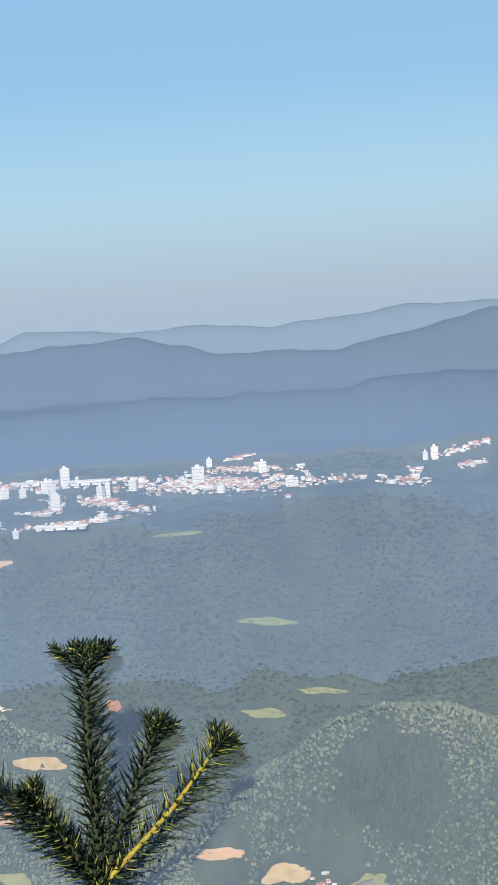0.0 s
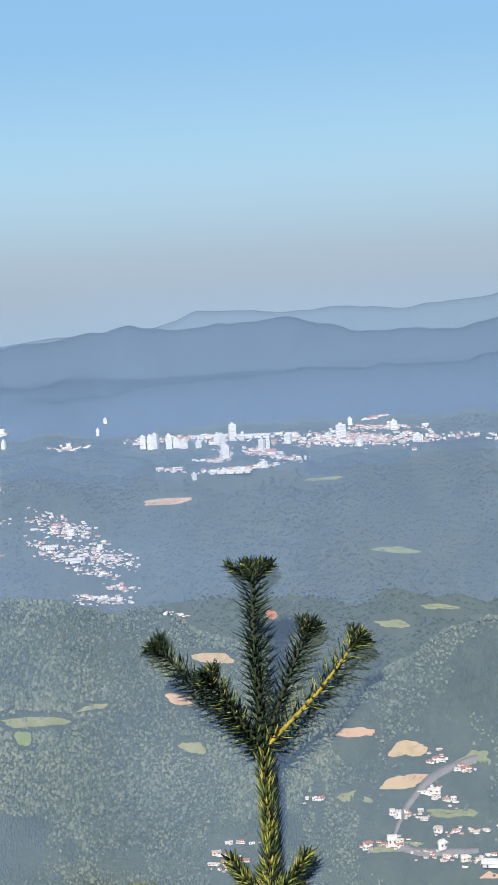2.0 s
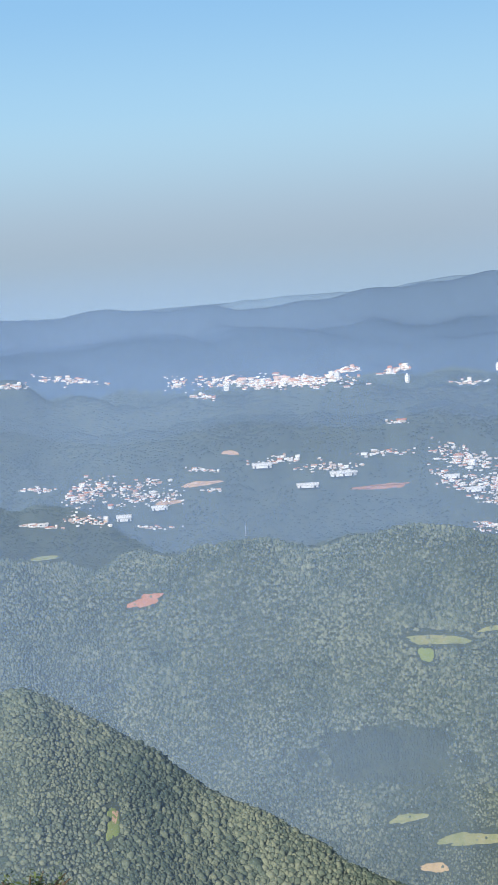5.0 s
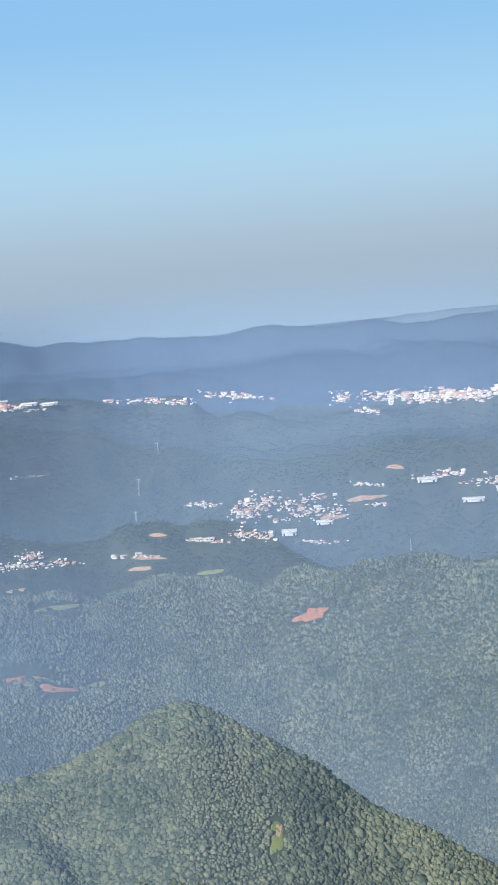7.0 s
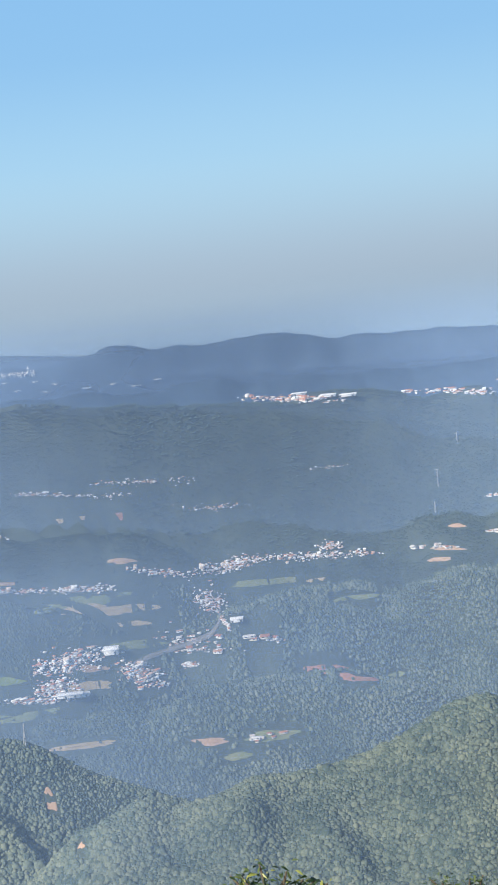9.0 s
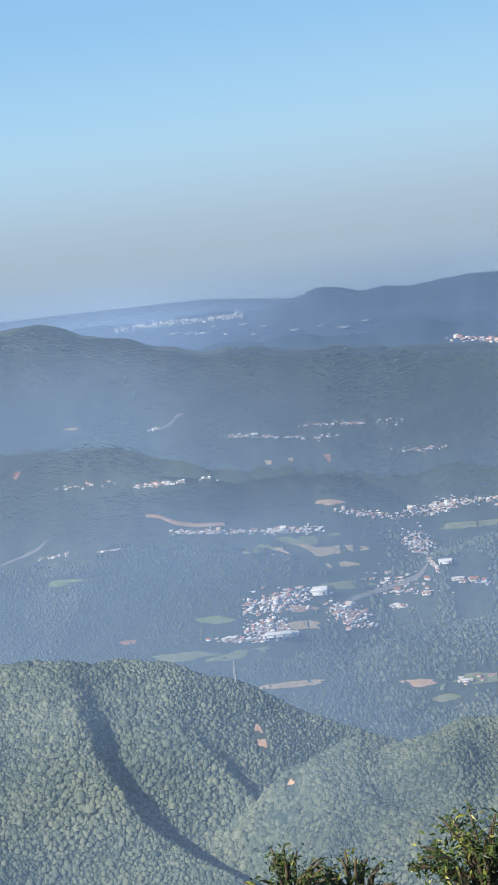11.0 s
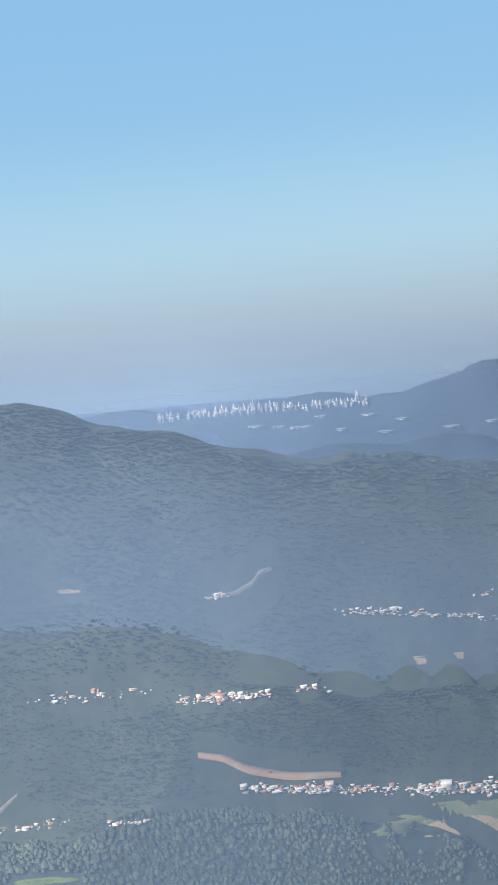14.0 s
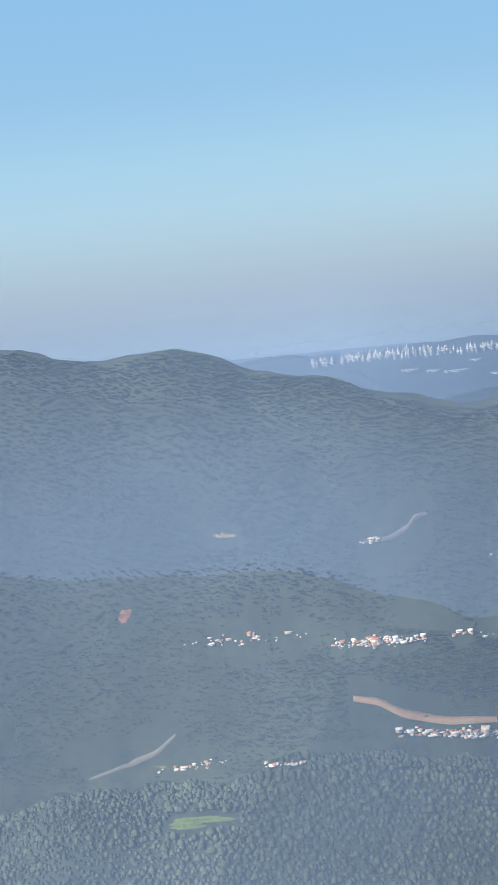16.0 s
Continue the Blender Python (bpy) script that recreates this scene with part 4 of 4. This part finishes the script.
def woods(name, q0, q1, spacing, crown, lumps, label, turn=(-10.5, 57), mat=None, spread=0.5, shapes=FULL, dark=None):
    r = np.random.default_rng(int(q0))
    t = np.concatenate([np.full(int((q1 - q0) / spacing), a) for a in np.arange(turn[0], turn[1], math.degrees(spacing / ((q0 + q1) / 2)))])
    q = np.tile(np.linspace(q0, q1, int((q1 - q0) / spacing)), len(t) // int((q1 - q0) / spacing))
    t = t + r.uniform(-0.6, 0.6, len(t)) * math.degrees(spacing / 90)
    q = q + r.uniform(-0.6, 0.6, len(t)) * spacing
    edge = r.uniform(-4, 4, len(t))  # one kind of wood gives way to the next by and by
    t, q, edge = (a[((turn[0] < 30) | (t > turn[0] + 4 + edge)) & ((turn[1] > 50) | (t < turn[1] - 4 + edge))] for a in (t, q, edge))
    d = true_distance(t, q)
    keep = (free_ground(t, d) | (r.random(len(t)) < 0.02)) & in_sight(t, d)
    if dark is not None:
        keep &= planted(t, d) == dark
    t, d = t[keep], d[keep]
    p = spot(t, d)
    stand = fbm(p[:, 0] * 0.25, p[:, 1] * 0.25, 3, 21)
    V, F, n = [], [], 0
    size = crown * np.exp(r.normal(0, 0.24, len(t))) * (1 + 0.25 * stand)
    for k in range(lumps):
        c = p.copy()
        share = 1.0 if lumps == 1 else r.uniform(0.55, 0.85, len(t))
        if lumps > 1:
            ang, off = r.uniform(0, 2 * math.pi, len(t)), r.uniform(0.25, 0.75, len(t)) * size
            c[:, 0] += np.cos(ang) * off
            c[:, 1] += np.sin(ang) * off
            c[:, 2] += r.uniform(0.35, 1.25, len(t)) * size
        else:
            c[:, 2] += min(0.5, 0.75 * spread) * size
        rad = size * share
        kind = r.integers(0, len(shapes), len(t))
        turnz = r.uniform(0, 2 * math.pi, len(t))
        for b, (bv, bf) in enumerate(shapes):
            m = np.nonzero(kind == b)[0]
            if not len(m):
                continue
            cs, sn = np.cos(turnz[m])[:, None], np.sin(turnz[m])[:, None]
            x = (bv[None, :, 0] * cs - bv[None, :, 1] * sn) * rad[m, None] + c[m, 0, None]
            y = (bv[None, :, 0] * sn + bv[None, :, 1] * cs) * rad[m, None] + c[m, 1, None]
            z = bv[None, :, 2] * rad[m, None] * spread * 1.7 + c[m, 2, None]
            V.append(np.stack([x, y, z], -1).reshape(-1, 3))
            F.append((bf[None] + n + len(bv) * np.arange(len(m))[:, None, None]).reshape(-1, 3))
            n += len(bv) * len(m)
    ob = mesh_of(name, np.concatenate(V), np.concatenate(F), mat or CANOPY, smooth=shapes is SPARE)
    return tagged(ob, label, "woodland", kind="stuff")


woods("near_woodland", 50, 80, 0.12, 0.095, 1, "dense olive-green forest on the near hills", (12, 57), None, 0.58)
woods("hill_woodland", 88, 101, 0.115, 0.088, 1, "dense green forest on the valley hills", (-10.5, 41.5), None, 0.65, MIDDLE, False)
woods("plantation", 88, 101, 0.1, 0.062, 1, "dark plantation of slim close trees on the hillside", (-10.5, 30), PLANTATION, 1.3, MIDDLE, True)
woods("smoky_woodland", 79, 98, 0.11, 0.075, 1, "dark forest in the smoky side valley", (33.5, 57), SMOKY, 0.6, MIDDLE)
woods("valley_woodland", 100, 108, 0.13, 0.085, 1, "dark forest across the valley", (-10.5, 44), CANOPY_FAR, 0.28, SPARE)
woods("far_woodland", 108, 116.5, 0.16, 0.1, 1, "dark forest on the far valley side", (-10.5, 44), CANOPY_FAR, 0.2, SPARE)
woods("mountain_woodland", 98, 107.5, 0.1, 0.062, 1, "dark forest on the long blue mountain", (36, 57), CANOPY_FAR, 0.14, SPARE)

# ---- the young araucaria before the valley ----
def at(t, el, r):
    return Vector((-math.sin(radians(t)) * r, math.cos(radians(t)) * r, r * math.tan(radians(el))))


def spine(points, n):
    """A smooth line of n points and their distances along it."""
    p = np.array([tuple(q) for q in points], float)
    u, c = np.linspace(0, 1, n), np.linspace(0, 1, len(p))
    line = np.stack([np.interp(u, c, p[:, k]) for k in range(3)], -1)
    for _ in range(n // 4):
        line[1:-1] = (line[:-2] + 2 * line[1:-1] + line[2:]) / 4
    return line


def rod(name, line, r0, r1, mat, parent, sides=10):
    d = np.gradient(line, axis=0)
    d /= np.linalg.norm(d, axis=1)[:, None]
    up = np.cross(d, (0.3, 1, 0.2))
    up /= np.linalg.norm(up, axis=1)[:, None]
    side = np.cross(d, up)
    a = np.linspace(0, 2 * math.pi, sides + 1)[:-1]
    rad = np.linspace(r0, r1, len(line))[:, None, None] * (1 + 0.12 * np.sin(np.arange(len(line)) * 2.1))[:, None, None]
    v = line[:, None] + rad * (np.cos(a)[None, :, None] * up[:, None] + np.sin(a)[None, :, None] * side[:, None])
    i = np.arange(len(line) - 1)[:, None] * sides + np.arange(sides)[None]
    j = np.arange(len(line) - 1)[:, None] * sides + (np.arange(sides)[None] + 1) % sides
    f = np.stack([i, j, j + sides, i + sides], -1).reshape(-1, 4)
    return mesh_of(name, v.reshape(-1, 3), f, mat, parent, smooth=True)


def needles(line, count, length, width, lean, mats, parent, seed, start=0.0, end=1.0, radius=0.12, droop=0.25, sunny=0.2, sun_side=None):
    """Stiff pointed leaves in a spiral round a shoot: keeled blades that bend towards the tip."""
    r = np.random.default_rng(seed)
    d = np.gradient(line, axis=0)
    d /= np.linalg.norm(d, axis=1)[:, None]
    V, F, idx = [], [], []
    for k in range(count):
        u = start + (end - start) * (k + r.uniform(-0.4, 0.4)) / count
        u = min(max(u, 0), 0.999)
        x = u * (len(line) - 1)
        i = int(x)
        p, ax = line[i] + (line[min(i + 1, len(line) - 1)] - line[i]) * (x - i), d[i]
        a = k * 2.39996 + r.uniform(-0.25, 0.25)
        e1 = np.cross(ax, (0.3, 1, 0.2))
        e1 /= np.linalg.norm(e1)
        e2 = np.cross(ax, e1)
        out = math.cos(a) * e1 + math.sin(a) * e2
        ln, wd = length * r.uniform(0.75, 1.15), width * r.uniform(0.8, 1.2)
        lift = lean * r.uniform(0.75, 1.25)
        way = out * math.cos(lift) + ax * math.sin(lift)
        across = np.cross(way, ax)
        across /= np.linalg.norm(across) + 1e-9
        keel = np.cross(across, way)
        b = p + out * radius
        m = b + way * ln * 0.45 + ax * ln * droop * 0.12
        tip = b + way * ln + ax * ln * droop * 0.6
        n = len(V) * 6
        V.append([b - across * wd * 0.45, b + across * wd * 0.45, m - across * wd * 0.55, m + across * wd * 0.55, m - keel * wd * 0.35, tip])
        F += [(n, n + 2, n + 4), (n, n + 4, n + 1), (n + 1, n + 4, n + 3), (n + 2, n + 5, n + 4), (n + 3, n + 4, n + 5), (n, n + 3, n + 2), (n, n + 1, n + 3), (n + 2, n + 3, n + 5)]
        # blades facing sun_side get the sunlit yellow far more often
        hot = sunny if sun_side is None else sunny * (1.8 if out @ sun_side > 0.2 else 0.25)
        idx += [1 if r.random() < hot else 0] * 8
    return mesh_of("needles", np.concatenate(V), F, mats, parent, index=idx)


R = 90.0
foot = at(4.7, -24.2, R)
foot.z = float(height(4.7, R)) - 0.2
araucaria = tagged(new("araucaria"), "young araucaria with spiny dark green whorled branches above the valley", "tree")
araucaria.location = foot


def local(t, el, off=0.0):
    return at(t, el, R + off) - foot


MATS = [NEEDLE, NEEDLE_SUN]
junction, whorl = local(4.74, -14.5), local(4.72, -19.42)
# the side on which sunlight is put into the needle colour
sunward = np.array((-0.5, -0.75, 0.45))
line = spine([(0, 0, 0), local(4.72, -20.6), whorl, local(4.68, -17), junction], 60)
trunk = rod("trunk", line, 0.34, 0.2, BARK, araucaria)
needles(line, 560, 0.72, 0.14, 0.95, MATS, trunk, 1, 0.3, 1.0, 0.2, 0.5, 0.6)
leader_line = spine([junction, local(4.8, -12.3), local(4.86, -10.4), local(4.76, -8.85)], 40)
leader = rod("leader", leader_line, 0.2, 0.12, BARK_DARK, araucaria)
needles(leader_line, 170, 1.05, 0.17, 0.3, MATS, leader, 2, 0.0, 1.0, 0.14, 0.35, 0.0)
needles(leader_line[:22], 70, 0.8, 0.15, 1.0, MATS, leader, 3, 0.0, 1.0, 0.16, 0.5, 0.04)
for k, (dt, de, off, n) in enumerate(((0.85, 0.36, 0.0, 120), (-0.68, 0.34, 0.0, 120), (0.1, 0.45, -0.4, 110), (-0.25, 0.42, 0.0, 100), (0.35, 0.36, -0.4, 100), (-0.42, 0.38, -0.4, 100))):
    tuft = spine([local(4.76, -9.1), local(4.76 + dt * 0.4, -8.85 + de * 0.3, off * 0.6), local(4.76 + dt, -8.75 + de, off)], 10)
    bud = rod("bud", tuft, 0.12, 0.06, BARK_DARK, araucaria, 7)
    needles(tuft, n * 2 // 3, 0.45, 0.12, 0.6, MATS, bud, 10 + k, 0.25, 1.0, 0.08, 0.4, 0.12)
for k, (tip, off, mid, tuftn, sun) in enumerate((((3.02, -10.78), 0.0, (3.78, -12.35), 130, 0.02), ((1.36, -11.2), -0.5, (2.75, -12.85), 120, 0.55), ((8.06, -11.17), 0.0, (6.7, -12.7), 130, 0.08), ((6.4, -12.25), -1.3, (5.7, -13.3), 170, 0.3))):
    bl = spine([junction + Vector((0, 0, -0.25)), local(*mid, off * 0.55), local(*tip, off)], 34)
    # branch 1 wears the bark with sunlight in its colour
    branch = rod("branch", bl, 0.13, 0.07, SUNLIT_BARK if k == 1 else BARK_DARK, araucaria)
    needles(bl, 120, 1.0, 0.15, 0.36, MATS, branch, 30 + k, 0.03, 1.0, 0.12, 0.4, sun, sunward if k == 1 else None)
    tipd = bl[-1] - bl[-5]
    tipd /= np.linalg.norm(tipd)
    for j in range(4):
        sidev = np.cross(tipd, (0, 1, 0)) * (0.28 * math.cos(j * 1.57)) + np.array((0, 1, 0)) * 0.28 * math.sin(j * 1.57)
        tl = spine([bl[-4], bl[-1] + sidev + tipd * 0.15, bl[-1] + sidev * 2 + tipd * 0.6], 8)
        bud = rod("bud", tl, 0.08, 0.05, BARK_DARK, branch, 6)
        needles(tl, tuftn // 2, 0.5, 0.09, 0.6, MATS, branch, 60 + 4 * k + j, 0.2, 1.0, 0.07, 0.4, max(0.08, sun * 0.5))
for k, (dt, de, off) in enumerate(((1.35, 1.35, -0.4), (-1.3, 1.4, -0.3), (1.0, 0.1, -1.6), (-0.6, 0.55, -2.0), (0.2, 0.9, 0.2), (-0.9, 0.4, 0.1))):
    bl = spine([whorl, whorl + (local(4.72 + dt * 0.55, -19.45 + de * 0.35, off) - whorl), local(4.72 + dt, -19.5 + de, off)], 16)
    branch = rod("branch", bl, 0.14, 0.07, BARK, araucaria, 8)
    needles(bl, 150, 0.7, 0.15, 0.75, MATS, branch, 90 + k, 0.1, 1.0, 0.1, 0.4, 0.6)
for k, (dt, de) in enumerate(((1.75, 0.15), (1.75, -0.75))):
    bl = spine([whorl, local(4.72 + dt * 0.5, -19.5 + de * 0.6, -1), local(4.72 + dt, -19.4 + de, -1.6)], 12)
    tagged(rod("bare_stub", bl, 0.12, 0.05, DRY_STUB, araucaria, 8), "bleached bare broken branch")


# ---- treetops just below the lookout ----
def treetop(t, el, r, wide, high, leaves, leaf, label, seed, sunny=0.15):
    """A broadleaf tree on the steep slope: trunk from the ground, limbs, and a crown of single bent leaves."""
    g = np.random.default_rng(seed)
    ground_at = Vector(spot(t, r))
    tree = tagged(new("broadleaf_tree"), label, "tree")
    tree.location = ground_at - Vector((0, 0, 0.1))
    crown = at(t, el, r) - tree.location
    stem = spine([(0, 0, 0), crown * 0.45 + Vector((0.15, 0.1, 0)), crown - Vector((0, 0, high))], 24)
    rod("trunk", stem, 0.13, 0.05, TWIG, tree)
    out = np.array((-math.cos(radians(t)), -math.sin(radians(t)), 0))
    deep = np.array((-math.sin(radians(t)), math.cos(radians(t)), 0))
    tips = []
    for k in range(22):
        a, b = g.uniform(-1, 1), g.uniform(-0.6, 0.6)
        tip = np.array(crown) + out * a * wide + deep * b * wide + np.array((0, 0, -0.25 * high * g.random() - high * (abs(a) ** 2) * 0.55))
        limb = spine([stem[-1 - k % 5], stem[-1] * 0.45 + tip * 0.55 + np.array((0, 0, 0.06)), tip], 9)
        rod("limb", limb, 0.025, 0.006, TWIG, tree, 6)
        tips.append(limb)
    V, F, idx = [], [], []
    for k in range(leaves):
        limb = tips[g.integers(len(tips))]
        u = g.uniform(2, 8)
        p = limb[int(u)] + g.normal(0, 0.035 + 0.02 * wide, 3)
        way = g.normal(0, 1, 3) * (1, 1, 0.6) + (0, 0, 0.15)
        way /= np.linalg.norm(way)
        side = np.cross(way, g.normal(0, 1, 3))
        side /= np.linalg.norm(side)
        n, s = len(V) * 7, leaf * g.uniform(0.6, 1.2)
        drop = np.array((0, 0, -0.3 * s))
        V.append([p, p + way * s * 0.4 - side * s * 0.17, p + way * s * 0.4 + side * s * 0.17, p + way * s * 0.75 - side * s * 0.13 + drop * 0.5, p + way * s * 0.75 + side * s * 0.13 + drop * 0.5, p + way * s * 1.1 + drop, p + way * s * 0.55 - drop * 0.15])
        F += [(n, n + 1, n + 6), (n, n + 6, n + 2), (n + 1, n + 3, n + 6), (n + 2, n + 6, n + 4), (n + 3, n + 5, n + 6), (n + 4, n + 6, n + 5)]
        # a random share of leaves, sunny, takes the sunlit colour
        idx += [1 if g.random() < sunny else 0] * 6
    mesh_of("crown", np.concatenate(V), F, [LEAF, LEAF_SUN], tree, index=idx)


treetop(36.3, -19.35, 12.0, 0.62, 0.55, 1500, 0.07, "treetop of a broadleaf tree with drooping sunlit leaves", 3, 0.22)
treetop(34.4, -20.2, 12.4, 0.4, 0.4, 600, 0.07, "leafy treetop below the lookout", 5, 0.12)
treetop(43.6, -20.1, 11.5, 0.4, 0.4, 650, 0.06, "thin leafy treetop with dark narrow leaves", 7, 0.1)
treetop(41.2, -20.4, 12.0, 0.35, 0.4, 500, 0.06, "thin leafy treetop with bright sunlit-coloured leaves", 9, 0.2)
treetop(29.2, -19.9, 13.0, 0.5, 0.5, 1700, 0.045, "dense dark round treetop below the lookout", 11, 0.02)


# ---- masts ----
def mast(t, low, top, arms, label, thick=0.03):
    r = meet(t, low)[0]
    foot = Vector(spot(t, r)) - Vector((0, 0, 0.1))
    h = r * (math.tan(radians(top)) - math.tan(radians(low))) + 0.1
    m = tagged(new("transmission_mast"), label, "mast", "masts in the valley")
    m.location = foot
    for sx, sy in ((-1, -1), (1, -1), (1, 1), (-1, 1)):
        rod("leg", np.array([(sx * thick * 2.2, sy * thick * 2.2, 0), (sx * thick * 1.2, sy * thick * 1.2, h * 0.5), (sx * thick * 0.4, sy * thick * 0.4, h)]), thick * 0.55, thick * 0.4, STEEL, m, 5)
    for k in range(8):
        z = h * (k + 0.5) / 8
        w = thick * (2.2 - 1.8 * (k + 0.5) / 8)
        box("brace", STEEL, (-w, w), (-w, w), (z - 0.008, z + 0.008), m)
    for z in arms:
        box("cross_arm", STEEL, (-0.16, 0.16), (-0.012, 0.012), (h * z, h * z + 0.025), m)


mast(44.65, -14.1, -13.3, (), "slim pale steel mast behind the wooded hill")
mast(28.9, -6.45, -5.85, (0.8, 0.93), "pale lattice power mast on the dark slope", 0.022)
mast(29.08, -7.4, -7.0, (0.85,), "pale lattice power mast on the dark slope", 0.022)
mast(28.1, -4.95, -4.6, (0.85,), "pale lattice power mast on the dark slope", 0.02)
mast(19.26, -9.12, -8.75, (), "slim radio mast on the wooded hilltop", 0.015)


# ---- haze stand-in: blue-tinted sheets between the hills, smooth veils that thin out towards the top ----
def haze_veil(q, shares, top, fade):
    """q: plan distance (or turns and distances); shares: turn and thickness, from one side to the other; top: the elevation at which it ends; fade: over how many degrees it thins out."""
    t = np.arange(shares[0][0], shares[-1][0] + 0.01, 0.4)
    q = np.interp(t, [p[0] for p in q], [p[1] for p in q]) if isinstance(q, tuple) else np.full(len(t), float(q))
    d = true_distance(t, q)
    low, high = height(t, d) - 0.4, d * math.tan(radians(top))
    T, D = np.broadcast_to(t, (40, len(t))), np.broadcast_to(d, (40, len(t)))
    Z = low + (np.maximum(high, low + 0.1) - low) * np.linspace(0, 1, 40)[:, None]
    el = np.degrees(np.arctan2(Z, D))
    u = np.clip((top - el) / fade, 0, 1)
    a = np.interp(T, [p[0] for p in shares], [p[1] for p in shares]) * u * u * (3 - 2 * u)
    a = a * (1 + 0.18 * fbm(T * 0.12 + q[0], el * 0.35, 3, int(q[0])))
    v = np.stack([-np.sin(np.radians(T)) * D, np.cos(np.radians(T)) * D, Z], -1).reshape(-1, 3)
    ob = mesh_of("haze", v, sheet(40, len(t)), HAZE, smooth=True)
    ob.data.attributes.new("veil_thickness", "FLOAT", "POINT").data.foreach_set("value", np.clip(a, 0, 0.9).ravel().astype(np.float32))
    tagged(ob, "thin blue-tinted sheet standing in for haze over the valley", "haze", kind="stuff")


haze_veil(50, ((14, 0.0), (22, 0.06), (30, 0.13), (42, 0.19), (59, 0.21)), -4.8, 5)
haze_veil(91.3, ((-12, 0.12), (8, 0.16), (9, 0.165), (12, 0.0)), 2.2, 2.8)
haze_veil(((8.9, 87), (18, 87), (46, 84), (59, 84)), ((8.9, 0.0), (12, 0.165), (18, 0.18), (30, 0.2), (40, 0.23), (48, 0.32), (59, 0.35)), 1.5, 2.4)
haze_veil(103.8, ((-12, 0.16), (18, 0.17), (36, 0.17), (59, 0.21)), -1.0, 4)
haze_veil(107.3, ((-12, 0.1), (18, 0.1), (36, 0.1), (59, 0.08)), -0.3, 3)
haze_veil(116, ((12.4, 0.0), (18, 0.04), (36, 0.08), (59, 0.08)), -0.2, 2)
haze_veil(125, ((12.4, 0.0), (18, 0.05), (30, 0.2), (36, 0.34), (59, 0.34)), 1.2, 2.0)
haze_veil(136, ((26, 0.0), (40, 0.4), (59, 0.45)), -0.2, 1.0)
